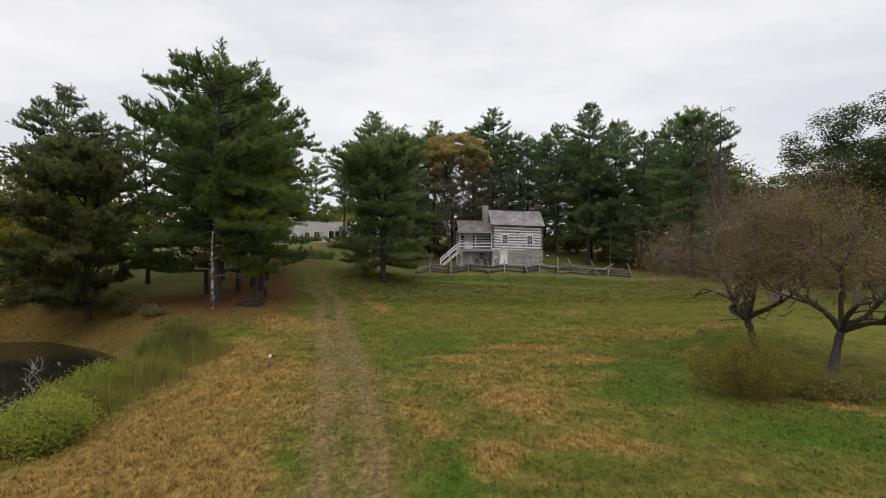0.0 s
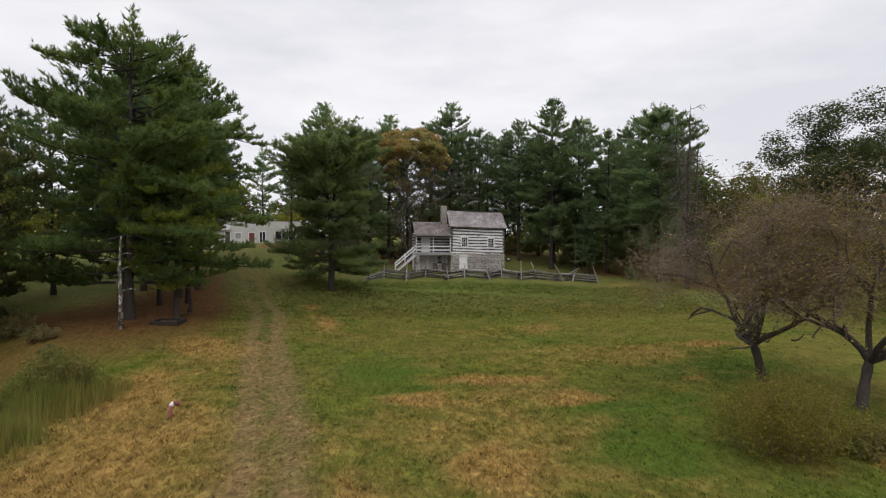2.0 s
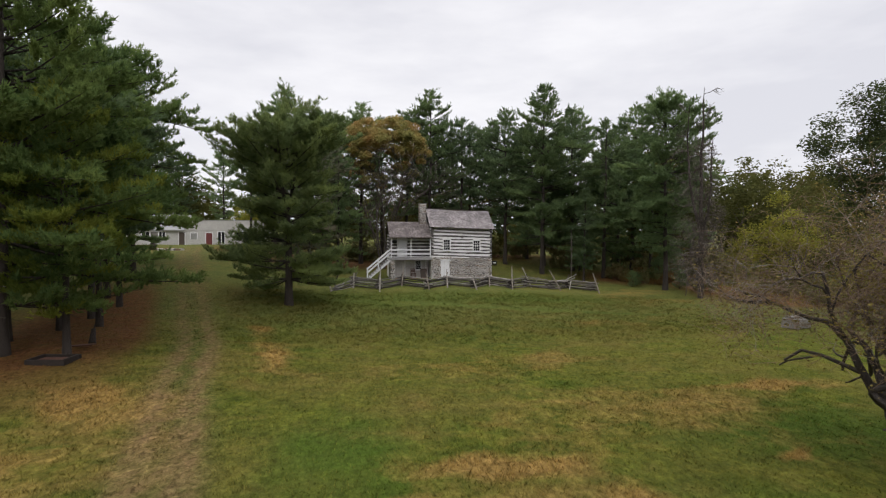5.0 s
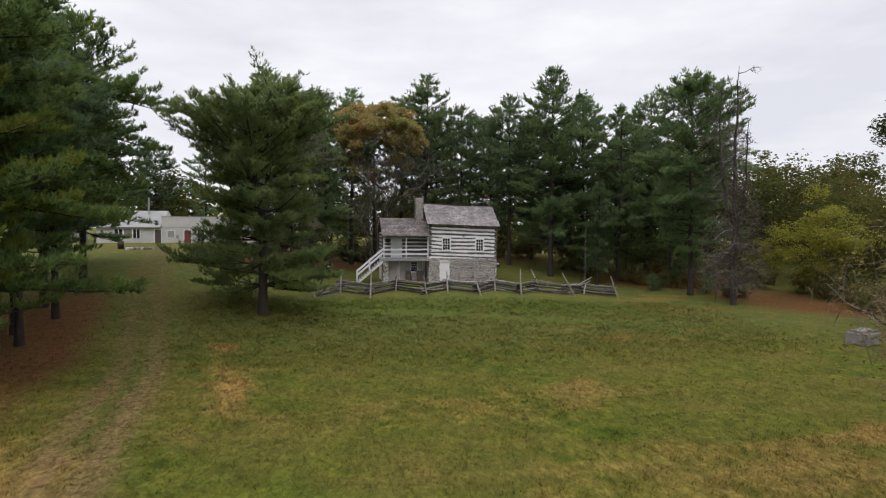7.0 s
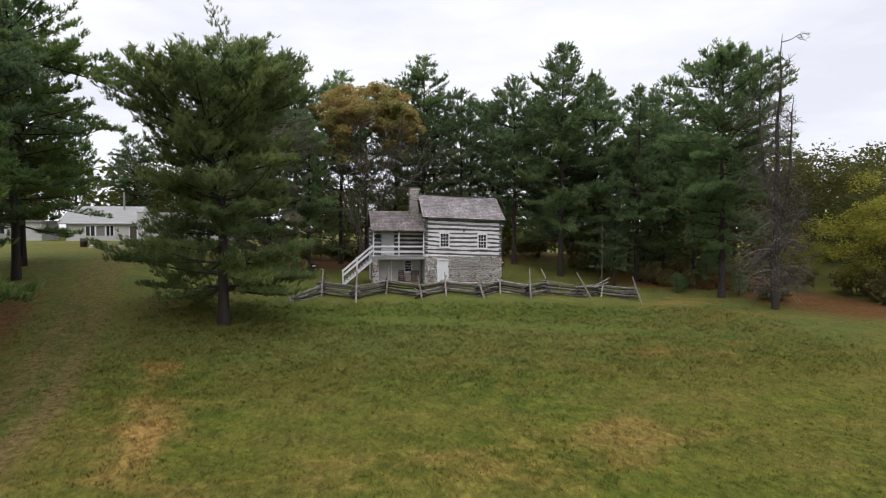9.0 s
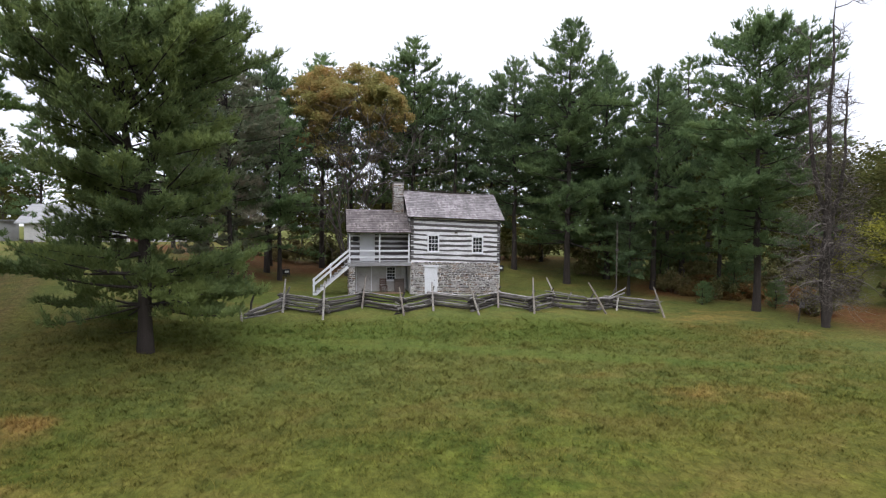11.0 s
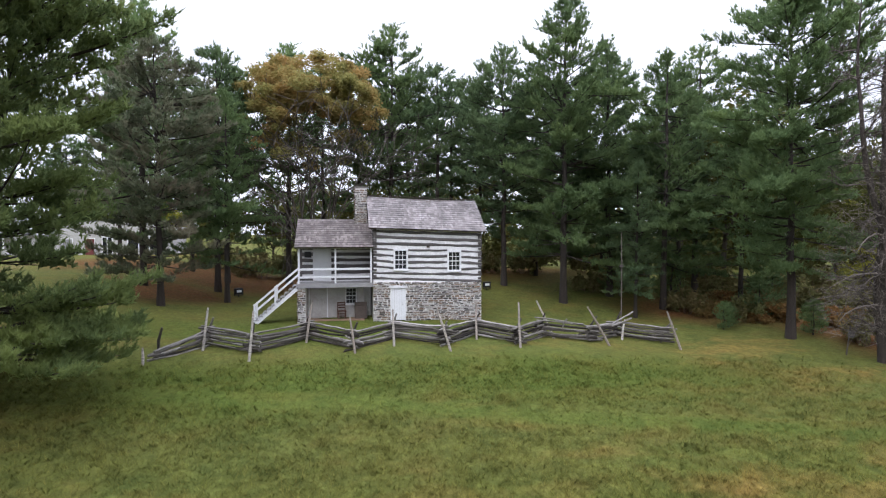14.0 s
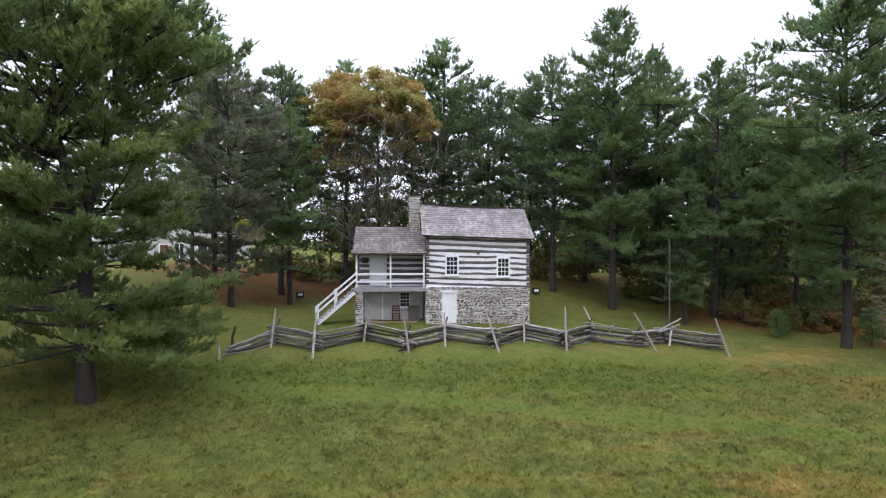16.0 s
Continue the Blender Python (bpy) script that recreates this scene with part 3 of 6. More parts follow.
def pine(name, seed, tall, wide, base, label, needles, profile=ROUND, pads=2.9, whorl=0.82, tuft=0.31, blades=5, per=9.5, slim=0.15, rise=(-4, 14, 42), fork=0.0, gap=0.1, stubs=1.2, lopsided=0.22, bare=None, girth=1.0, sweep=(0, 0.0), inner=0.30, category="pine tree"):
    """A white pine: one or two stems, whorls of upswept boughs, each with plumes of needle tufts that end in upright shoots."""
    rng = np.random.default_rng(seed)
    root = thing(name, label, category, None, "young pines at the woods' edge" if name == "pine_sapling" else "pines of the grove and the woods")
    stems, boughs, P, D, S = [], [], [], [], []
    sway = rng.normal(0, 0.012, 2) * tall
    heads = [(0.0, 0.0, tall)]
    if fork:
        a = rng.uniform(0, 6.28)
        heads = [(math.cos(a) * fork, math.sin(a) * fork, tall), (-math.cos(a) * fork, -math.sin(a) * fork, tall * 0.93)]
    r0 = (0.0096 * tall + 0.045) * girth
    lob = rng.uniform(0, 6.28, 4)
    pt, pr = [p[0] for p in profile], [p[1] for p in profile]
    for ox, oy, top in heads:
        zs = np.linspace(-0.3, top, 12)
        t = np.clip(zs / top, 0, 1)
        split = ss(0.38, 0.75, t)
        line = np.stack([sway[0] * t + ox * split + rng.normal(0, 0.05, 12), sway[1] * t + oy * split + rng.normal(0, 0.05, 12), zs], 1)
        line[:3, :2] = 0
        stems.append((line, r0 * (1 - t) ** 0.8 * (1 + 0.35 * np.exp(-zs.clip(0) / 0.5)) + 0.015))
        z = base
        while z < top - 0.2:
            t = (z - base) / (top - base)
            reach = wide * np.interp(t, pt, pr) * (0.88 if fork else 1.0) * rng.uniform(0.86, 1.12)
            for k in range(rng.integers(5, 8)):
                if rng.random() < gap or (bare and bare[0] < z < bare[1] and rng.random() < 0.6):
                    continue
                a = rng.uniform(0, 2 * math.pi)
                L = max(0.3, reach * rng.uniform(0.55, 1.12) * (1 + lopsided * math.sin(a * 2 + lob[0] + z * 0.55) + 0.6 * lopsided * math.sin(a + lob[1] - z * 0.9) + 0.5 * lopsided * math.sin(a * 3 + lob[2] + z * 1.7)))
                L *= 1 + sweep[1] * max(0.0, 1 - 2.2 * t) * math.cos(a - radians(sweep[0]))
                slope = math.tan(radians(min(62, np.interp(t, (0, 0.45, 1), rise) + rng.normal(0, 6))))
                flat = 1 / math.sqrt(1 + 0.5 * slope * slope)
                lift = 0.06 + 0.18 * rng.random()
                while slope > (-0.22 if z < 3.2 else -0.3) and L * flat > 1.1 * wide * np.interp((z + L * flat * (slope + lift) - base) / (top - base), pt, pr):
                    slope -= 0.06
                s = np.linspace(0, 1, 5)
                o = np.array([np.interp(z, line[:, 2], line[:, 0]), np.interp(z, line[:, 2], line[:, 1])])
                side = rng.normal(0, 0.14)
                ax, ay = math.cos(a), math.sin(a)
                pts = np.stack([o[0] + L * flat * (ax * s - ay * side * s ** 2), o[1] + L * flat * (ay * s + ax * side * s ** 2), z + L * flat * (slope * s + lift * s ** 2)], 1)
                if L > 2.2:
                    boughs.append((pts, 0.010 + 0.012 * L * (1 - s) ** 0.9))
                # side twigs, left and right in turn, form a plume that thickens towards its end
                thick = rng.uniform(0.65, 1.3)
                m = max(3, int(pads * L + 1))
                q = np.clip(np.linspace(inner, 0.98, m) + rng.normal(0, 0.04, m), 0.2, 1.0)
                sg = np.where(np.arange(m) % 2 == 0, 1.0, -1.0)
                tl = np.clip(0.36 * L * (1.15 - q), 0.36, 1.5) * rng.uniform(0.65, 1.3, m)
                ang = sg * radians(46) + rng.normal(0, 0.28, m)
                tx, ty = ax * np.cos(ang) - ay * np.sin(ang), ay * np.cos(ang) + ax * np.sin(ang)
                tz = 0.24 + 0.5 * slope + rng.normal(0, 0.14, m)
                start = np.stack([np.interp(q, s, pts[:, j]) for j in range(3)], 1)
                start = np.concatenate([start, pts[3:4]])
                way = np.concatenate([np.stack([tx, ty, tz], 1), unit(pts[4:5] - pts[3:4])])
                tl = np.append(tl, L * 0.27)
                n = np.maximum(2, (tl * per * thick).astype(int))
                i = np.repeat(np.arange(m + 1), n)
                e = rng.uniform(0.2, 1.05, len(i)) ** 0.8
                g = rng.normal(0, 1, (len(i), 3)) * (0.10, 0.10, 0.07)
                P.append(start[i] + way[i] * (tl[i] * e)[:, None] + g + np.array([0, 0, 1.0]) * (0.16 * tl[i] * e ** 2)[:, None])
                D.append(way[i] * 0.5 + g * 2.0 + np.array([0, 0, 0.6]))
                S.append(tuft * rng.uniform(0.7, 1.25, len(i)))
                # an upright brush of new shoots at the bough's end
                w = rng.uniform(0.25, 0.6)
                n = max(2, int(w * per * 0.9))
                P.append(pts[4] + np.array([0.3 * ax, 0.3 * ay, 1.0]) * (w * rng.random((n, 1))) + rng.normal(0, 0.07, (n, 3)))
                D.append(np.array([0.35 * ax, 0.35 * ay, 1.0]) + rng.normal(0, 0.25, (n, 3)))
                S.append(tuft * rng.uniform(0.7, 1.1, n))
            z += whorl * rng.uniform(0.75, 1.3) * (1.0 - 0.35 * t)
        n = 30
        P.append(np.stack([np.full(n, line[-1, 0]), np.full(n, line[-1, 1]), top - rng.uniform(0, 1.4, n)], 1) + rng.normal(0, 0.10, (n, 3)))
        D.append(np.tile((0, 0, 1.0), (n, 1)) + rng.normal(0, 0.6, (n, 3)))
        S.append(np.full(n, tuft))
    # dead stubs below the crown
    for k in range(int(base * stubs)):
        z, a, L = rng.uniform(0.9, base + 0.5), rng.uniform(0, 6.28), rng.uniform(0.5, 1.8)
        s = np.linspace(0, 1, 3)
        boughs.append((np.stack([math.cos(a) * L * s, math.sin(a) * L * s, z - 0.15 * L * s], 1), 0.02 * (1 - 0.8 * s)))
    v, f = tubes(stems, 9)
    part("trunk", mesh_from("trunk", v, f, BARK, True), BARK, root, "rough grey-brown bark")
    v, f = tubes(boughs, 3)
    tagged(part("branchwork", mesh_from("branchwork", v, f, BARK, True), BARK, root), kind="stuff")
    P, D, S = np.concatenate(P), np.concatenate(D), np.concatenate(S)
    low_ = P[:, 2] > 0.25
    v, f = tufts(rng, P[low_], D[low_], S[low_], blades, slim, 0.42)
    tagged(part("crown", mesh_from("crown", v, f, needles), needles, root), kind="stuff")
    return root


def grow(rng, start, way, length, radius, depth, lines, tips, spread_=0.6, kids=3, droop=0.0, bend=0.18, shrink=0.68, fine=0.006):
    """A limb and, from it, finer limbs; fills lines with stems and tips with their ends."""
    n = 5
    pts, d = [np.array(start, float)], np.array(way, float)
    for i in range(n - 1):
        d = unit(d + rng.normal(0, bend, 3) + np.array([0, 0, -droop if depth < 2 else 0.04]))
        pts.append(pts[-1] + d * length / (n - 1))
    pts = np.array(pts)
    rad = np.linspace(radius, max(radius * 0.55, fine), n)
    lines.append((pts, rad))
    tips.append((pts[-1], depth))
    if depth == 0:
        return
    for k in range(kids):
        q = 1.0 if k == 0 else rng.uniform(0.35, 0.98)
        p = np.array([np.interp(q, np.linspace(0, 1, n), pts[:, j]) for j in range(3)])
        w = unit(d + rng.normal(0, spread_, 3))
        grow(rng, p, w, length * shrink * rng.uniform(0.75, 1.2), max(radius * 0.55, fine), depth - 1, lines, tips, spread_, kids, droop, bend, shrink, fine)


def broadleaf(name, seed, tall, wide, label, leaf, bark=BARK_GREY, stems=1, size=0.16, per=42, clump=0.8, depth=4, bare=0.35, lift=0.62, deep=0.40, lumps=46, dome=False, limb=0.03, category="tree"):
    """A leafy tree: forked limbs and many single leaves in clumps at the twigs."""
    rng = np.random.default_rng(seed)
    root = thing(name, label, category, None, "woodland trees" if name == "woodland_tree" else "")
    lines, tips = [], []
    for i in range(stems):
        a = rng.uniform(0, 6.28)
        lean = 0.10 if stems == 1 else 0.22
        w = unit(np.array([math.cos(a) * lean, math.sin(a) * lean, 1.0]))
        grow(rng, (rng.normal(0, 0.15 * (stems > 1)), rng.normal(0, 0.15 * (stems > 1)), -0.2), w, tall * bare, 0.016 * tall / stems ** 0.5, depth, lines, tips, 0.55, 3, 0.0, 0.1, 0.66, 0.02)
    hub = np.array([0, 0, tall * lift])
    span = np.array([wide, wide, tall * deep])
    inside = lambda p: np.linalg.norm((p - hub) / span) < 1.0
    lines = [ln for ln in lines if inside(ln[0][-1]) or ln[0][-1][2] < hub[2]]
    k = lumps
    c = unit(rng.normal(0, 1, (k, 3)) * (1, 1, 0.8)) * rng.uniform(0.3, 0.92, (k, 1)) * span + hub
    if dome:
        c = np.abs(unit(rng.normal(0, 1, (k, 3)))) * np.sign(rng.normal(0, 1, (k, 3)) + (0, 0, 0.9)) * (1, 1, 0.9) * rng.uniform(0.5, 1.0, (k, 1)) * span + hub
    r = rng.uniform(0.6, 1.25, k) * clump
    n = per * len(tips) // k
    pos = np.repeat(c, n, 0) + unit(rng.normal(0, 1, (k * n, 3))) * rng.random((k * n, 1)) ** 0.5 * (np.repeat(r, n)[:, None] * (1.0, 1.0, 0.62))
    v, f = tubes([ln for ln in lines if ln[1][0] > limb], 5)
    part("trunk", mesh_from("trunk", v, f, bark, True), bark, root)
    v, f = leaves(rng, pos, size)
    tagged(part("crown", mesh_from("crown", v, f, leaf), leaf, root), kind="stuff")
    return root


def at(x, y, scale=1.0, turn=0.0, stretch=1.0):
    return Matrix.LocRotScale((x, y, h1(x, y)), Euler((0, 0, radians(turn))), (scale, scale, scale * stretch))


def stand(ob, x, y, scale=1.0, turn=0.0, stretch=1.0):
    ob.matrix_basis = at(x, y, scale, turn, stretch)
    return ob


def plant(src, *spots):
    """Copies of a plant, each at x, y with its scale and turn."""
    for x, y, scale, turn in spots:
        copy_thing(src, at(x, y, scale, turn))


# ---- trees ----
P_DARK = "tall dark green white pine with layered boughs"
P_MID = "tall green white pine with plumed boughs"

FINE = dict(tuft=0.22, blades=7, per=17, slim=0.12, pads=3.4, whorl=0.72)
DENSE = dict(tuft=0.25, blades=6, per=14, slim=0.13, pads=3.5, whorl=0.62)
MID = dict(tuft=0.27, blades=6, per=12.5, slim=0.14, pads=3.0, whorl=0.78)
LONE = ((0.0, 1.0), (0.12, 1.02), (0.25, 0.88), (0.42, 0.78), (0.56, 0.80), (0.72, 0.92), (0.84, 0.88), (0.94, 0.66), (1.0, 0.3))
PLUMP = ((0.0, 0.5), (0.2, 0.84), (0.45, 1.0), (0.7, 0.96), (0.82, 0.92), (0.93, 0.64), (1.0, 0.2))
stand(pine("pine_tree", 12, 14.8, 5.7, 2.0, "broad dark green pine with low sweeping boughs on the lawn", NEEDLES_LONE, LONE, rise=(-9, 9, 44), fork=1.2, gap=0.0, bare=(4.1, 4.8), girth=1.5, lopsided=0.10, sweep=(180, 0.07), inner=0.34, **FINE), -2.95, 59.2, 1.03)
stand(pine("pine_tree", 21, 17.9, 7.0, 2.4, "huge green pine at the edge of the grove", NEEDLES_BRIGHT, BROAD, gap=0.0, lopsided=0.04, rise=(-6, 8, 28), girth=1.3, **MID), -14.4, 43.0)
pine_a = pine("pine_tree", 31, 20.0, 5.0, 4.2, P_DARK, NEEDLES_DARK, ROUND, gap=0.08)
pine_b = pine("pine_tree", 32, 20.5, 4.7, 3.7, P_MID, NEEDLES, ROUND)
pine_c = pine("pine_tree", 33, 19.0, 3.5, 6.5, "slender thin-crowned pine with bare lower trunk", NEEDLES_DARK, SLIM, gap=0.15)
pine_d = pine("pine_tree", 34, 23.4, 5.9, 3.8, "tall pointed green pine that tops the woods", NEEDLES, SPIRE, gap=0.06, rise=(-6, 12, 50), **MID)
pine_e = pine("pine_tree", 35, 19.0, 5.4, 2.0, "ragged grey-green pine with dead lower boughs", NEEDLES_DULL, ROUND, gap=0.1, **MID)
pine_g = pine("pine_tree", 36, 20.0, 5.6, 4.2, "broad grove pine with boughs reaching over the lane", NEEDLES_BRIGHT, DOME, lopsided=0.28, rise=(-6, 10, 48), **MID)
pine_h = pine("pine_tree", 41, 21.4, 4.0, 3.8, "narrow dark pine standing close to its neighbours", NEEDLES_DARK, SPIRE, gap=0.1, rise=(-4, 16, 50), **MID)
pine_k = pine("pine_tree", 42, 19.6, 4.6, 3.6, "green pine with a thin feathery top", NEEDLES, SPIRE, gap=0.2, rise=(-8, 20, 52), lopsided=0.3)

stand(pine("pine_tree", 39, 13.0, 4.3, 2.4, "smaller pine with yellow-green lower boughs beside the lane", NEEDLES_YELLOW, ROUND, gap=0.1, rise=(-12, 8, 50), **MID), -11.5, 42.7, 0.95)
stand(pine("pine_tree", 37, 20.2, 5.2, 4.2, "broad green pine beside the dead tree", NEEDLES, PLUMP, gap=0.04, lopsided=0.08, rise=(-10, 6, 32), girth=1.0, stubs=2.4, **DENSE), 34.5, 67.8, 1.0, 180)
stand(pine_a, 22.2, 85.4, 1.0)
stand(pine_b, 13.2, 93.0, 1.15)
stand(pine_c, 17.2, 90.0, 1.0)
stand(pine_d, 25.2, 79.6, 0.97)
stand(pine_e, -2.4, 76.0, 0.86)
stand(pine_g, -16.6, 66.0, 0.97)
stand(pine_h, 30.0, 81.6, 0.96)
stand(pine_k, 32.2, 77.4, 0.96)
# behind the cabin, from the lane to the field's far corner
plant(pine_b, (-5.6, 83.0, 0.86, 40), (3.6, 94.5, 0.95, 10), (40.0, 85.0, 0.92, 300), (33.5, 90.0, 0.9, 260))
plant(pine_c, (-1.0, 85.5, 1.0, 80), (6.8, 98.0, 1.12, 200), (10.2, 95.5, 1.12, 60), (19.6, 95.0, 0.98, 280), (-11.4, 95.0, 0.8, 70), (-8.5, 97.0, 0.85, 310), (-5.3, 95.5, 0.85, 160), (-7.2, 88.0, 0.9, 200))
plant(pine_a, (15.6, 99.0, 1.0, 33), (36.4, 82.0, 0.9, 70), (27.0, 91.0, 0.92, 110), (40.0, 93.0, 0.86, 340), (-1.5, 92.0, 0.95, 235), (23.0, 97.0, 0.95, 20))
plant(pine_h, (27.4, 85.0, 0.86, 20), (28.6, 75.0, 0.52, 145))
plant(pine_k, (37.2, 75.5, 0.80, 15), (0.6, 80.6, 0.78, 10))
# the grove beside the lane
plant(pine_c, (-15.9, 46.3, 0.78, 25), (-14.9, 49.6, 0.8, 115), (-13.2, 50.6, 0.8, 205), (-14.2, 56.4, 0.8, 295), (-30.0, 60.0, 0.8, 220))
plant(pine_a, (-17.2, 48.5, 0.76, 190), (-18.6, 56.5, 0.95, 30), (-16.0, 59.0, 0.9, 250), (-21.0, 62.0, 1.0, 340), (-33.5, 57.0, 0.93, 20), (-38.0, 64.0, 0.75, 10))
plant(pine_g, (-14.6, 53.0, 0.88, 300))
plant(pine_d, (-18.4, 70.5, 0.76, 120))
plant(pine_b, (-22.0, 72.0, 0.95, 200), (-25.0, 55.0, 0.66, 100))
# behind the farm building
plant(pine_b, (-38.0, 126.0, 0.8, 40), (-22.0, 130.0, 0.8, 250))
plant(pine_a, (-30.0, 128.0, 0.85, 140), (-14.0, 127.0, 0.8, 330))

stand(broadleaf("maple_tree", 51, 20.0, 5.9, "many-stemmed maple with yellow and orange autumn leaves", MAPLE_LEAF, BARK_GREY, 9, 0.11, 50, 0.9, 4, 0.42, 0.74, 0.27, 150, True, 0.016), 6.3, 86.5)
wood_a = broadleaf("woodland_tree", 52, 15.0, 5.6, "rounded broadleaf tree in olive early-autumn leaf", WOOD_LEAF, BARK_GREY, 1, 0.205, 46, 1.8, 4, 0.3, 0.53, 0.46, 96)
wood_b = broadleaf("woodland_tree", 53, 13.5, 5.2, "rounded broadleaf tree with yellowing leaves", YELLOW_LEAF, BARK_GREY, 2, 0.14, 44, 1.65, 4, 0.3, 0.52, 0.48, 60)
stand(broadleaf("oak_tree", 54, 17.0, 5.5, "tall open-crowned dark green oak", OAK_LEAF, BARK_GREY, 1, 0.085, 340, 1.45, 4, 0.36, 0.62, 0.38, 80), 36.0, 44.0, 1.06)
stand(pine("pine_tree", 55, 12.0, 5.2, 1.3, "dense dark olive pine on the pond bank", NEEDLES_OLIVE, DOME, gap=0.0, lopsided=0.08, tuft=0.3, blades=6, per=14, slim=0.16, pads=3.2, whorl=0.6), -22.3, 40.3, 1.03)
stand(wood_a, 62, 92, 1.0)
stand(wood_b, 46.2, 65, 0.78)
plant(wood_a, (52, 90, 1.06, 40), (70, 98, 1.23, 90), (66, 84, 1.0, 150), (77, 92, 1.17, 200), (85, 100, 1.23, 300), (50, 102, 1.11, 260), (60, 108, 1.28, 130), (53, 66, 0.75, 20), (60, 60, 0.8, 310), (56, 50, 0.85, 170), (66, 70, 0.9, 240), (46, 40, 0.8, 190), (52, 30, 0.85, 20), (80, 60, 1.0, 80))
plant(wood_a, (78, 44, 1.0, 10), (-34, 44, 0.95, 90), (-44, 50, 1.0, 280), (-48, 36, 1.0, 30), (-50, 84, 1.1, 10), (-30, 132, 1.0, 40), (-44, 128, 1.1, 300), (48, 84, 1.2, 150), (57, 73, 0.82, 100), (51, 77, 0.95, 330), (20, 116, 1.0, 70), (36, 112, 1.0, 20), (1.0, 106, 0.8, 15), (7.5, 108, 0.85, 95))
plant(wood_a, (13.5, 107, 0.85, 205), (25, 106, 0.9, 45), (42.6, 84.6, 1.33, 30))
plant(wood_b, (57, 84, 0.89, 10), (72, 80, 0.83, 60), (48, 74, 0.6, 220), (47, 56, 0.62, 75), (40, 50, 0.5, 120), (-30, 45, 0.98, 20), (-27.2, 49.0, 1.15, 80), (-33.0, 50.0, 1.1, 170), (-26.5, 44.5, 0.92, 200), (-16, 124, 0.85, 210))


sapling = stand(pine("pine_sapling", 38, 5.2, 2.3, 0.4, "bushy young pine at the edge of the woods", NEEDLES, SPIRE, whorl=0.42, tuft=0.24, per=9, stubs=0, category="young pine"), 31.0, 81.8, 0.8)
for x, y, s, turn in [(34.8, 80.4, 1.0, 200), (18.2, 90.2, 0.8, 300), (14.2, 93.4, 0.9, 20), (37.2, 73.6, 0.7, 160), (40.2, 76.0, 1.0, 250), (32.4, 70.9, 0.42, 40), (33.2, 71.5, 0.36, 100), (36.4, 68.2, 0.5, 10), (37.4, 69.4, 0.42, 70)]:
    copy_thing(sapling, at(x, y, s, turn))


def far_woods(name, seed, spots, leaf, label, size=1.0, many=5):
    """A distant belt of trees, past counting."""
    rng = np.random.default_rng(seed)
    P = []
    for x, y, r, tall in spots:
        n = int(75 * r / 6)
        c = unit(rng.normal(0, 1, (n, 3))) * rng.uniform(0.5, 1.0, (n, 1)) * (r, r, tall * 0.5) + (x, y, h1(x, y) + tall * 0.5)
        P.append(np.repeat(c, many, 0) + rng.normal(0, 0.7, (n * many, 3)))
    v, f = leaves(rng, np.concatenate(P), size)
    return tagged(new(name, mesh_from(name, v, f, leaf)), label, "woods", kind="stuff")


rs = np.random.default_rng(5)
spots = []
for i in range(95):
    a = radians(rs.uniform(-75, 255))
    d = rs.uniform(150, 215)
    spots.append((10 + d * math.cos(a), 40 + d * math.sin(a), rs.uniform(5, 9), rs.uniform(12, 19)))
hedge = [(x, rs.uniform(106, 116), rs.uniform(2.5, 4), rs.uniform(3, 5.5)) for x in np.arange(11, 80, 3.2)] + [(rs.uniform(62, 90), y, rs.uniform(3, 4.5), rs.uniform(5, 9)) for y in np.arange(20, 106, 4.0)]
far_woods("thicket_belt", 7, hedge, WOOD_LEAF, "tangled brush belt behind the pine woods", 0.34, 16)
far_woods("far_woods", 6, spots, WOOD_LEAF, "distant belt of olive-green woods")

# ---- the log cabin ----
CX, CY, CZ = 10.36, 72.0, 2.62      # front left corner of the log part, at the ground
CW, CD = 6.44, 5.6                  # its width and depth
SAG = 0.033                         # the old walls dip this much a metre
STONE_TOP, WALL_TOP, RIDGE = 2.33, 5.45, 7.45


def dip(x, z):
    return z - SAG * x * min(1.0, max(0.0, z / 2.3))


cabin = thing("log_cabin", "old two-storey log cabin with white chinking on a rubble stone base", "cabin", pose(CX, CY, CZ))
rc = random.Random(4)


def hewn(a, b, thick, tall, wav=0.026):
    """A hewn log along x from a to b, its faces wavy."""
    s = Shape()
    n = max(3, int((b[0] - a[0]) / 0.5))
    rings = []
    for i in range(n + 1):
        t = i / n
        x = a[0] + (b[0] - a[0]) * t
        y = a[1] + (b[1] - a[1]) * t
        z = a[2] + (b[2] - a[2]) * t
        lo, hi = -tall / 2 + rc.uniform(-wav, wav), tall / 2 + rc.uniform(-wav, wav)
        o = rc.uniform(-0.012, 0.012)
        rings.append([(x, y - thick / 2 + o + 0.02, z + lo), (x, y - thick / 2 + o, z + lo + 0.03), (x, y - thick / 2 + o, z + hi - 0.03), (x, y - thick / 2 + o + 0.02, z + hi), (x, y + thick / 2, z + hi), (x, y + thick / 2, z + lo)])
    vs = [p for r in rings for p in r]
    fs = []
    for i in range(n):
        for k in range(6):
            p, q = i * 6 + k, i * 6 + (k + 1) % 6
            fs.append((p, p + 6, q + 6, q))
    fs.append(tuple(range(6)))
    fs.append(tuple(n * 6 + k for k in reversed(range(6))))
    return s.add(vs, fs)


def turned(shape, m):
    shape.v = [tuple(m @ Vector(p)) for p in shape.v]
    return shape


# chinking: a wall body with window openings cut from pieces, set back from the logs
WINS = [(1.17, 2.01), (4.38, 5.22)]
WZ0, WZ1 = 3.02, 4.24


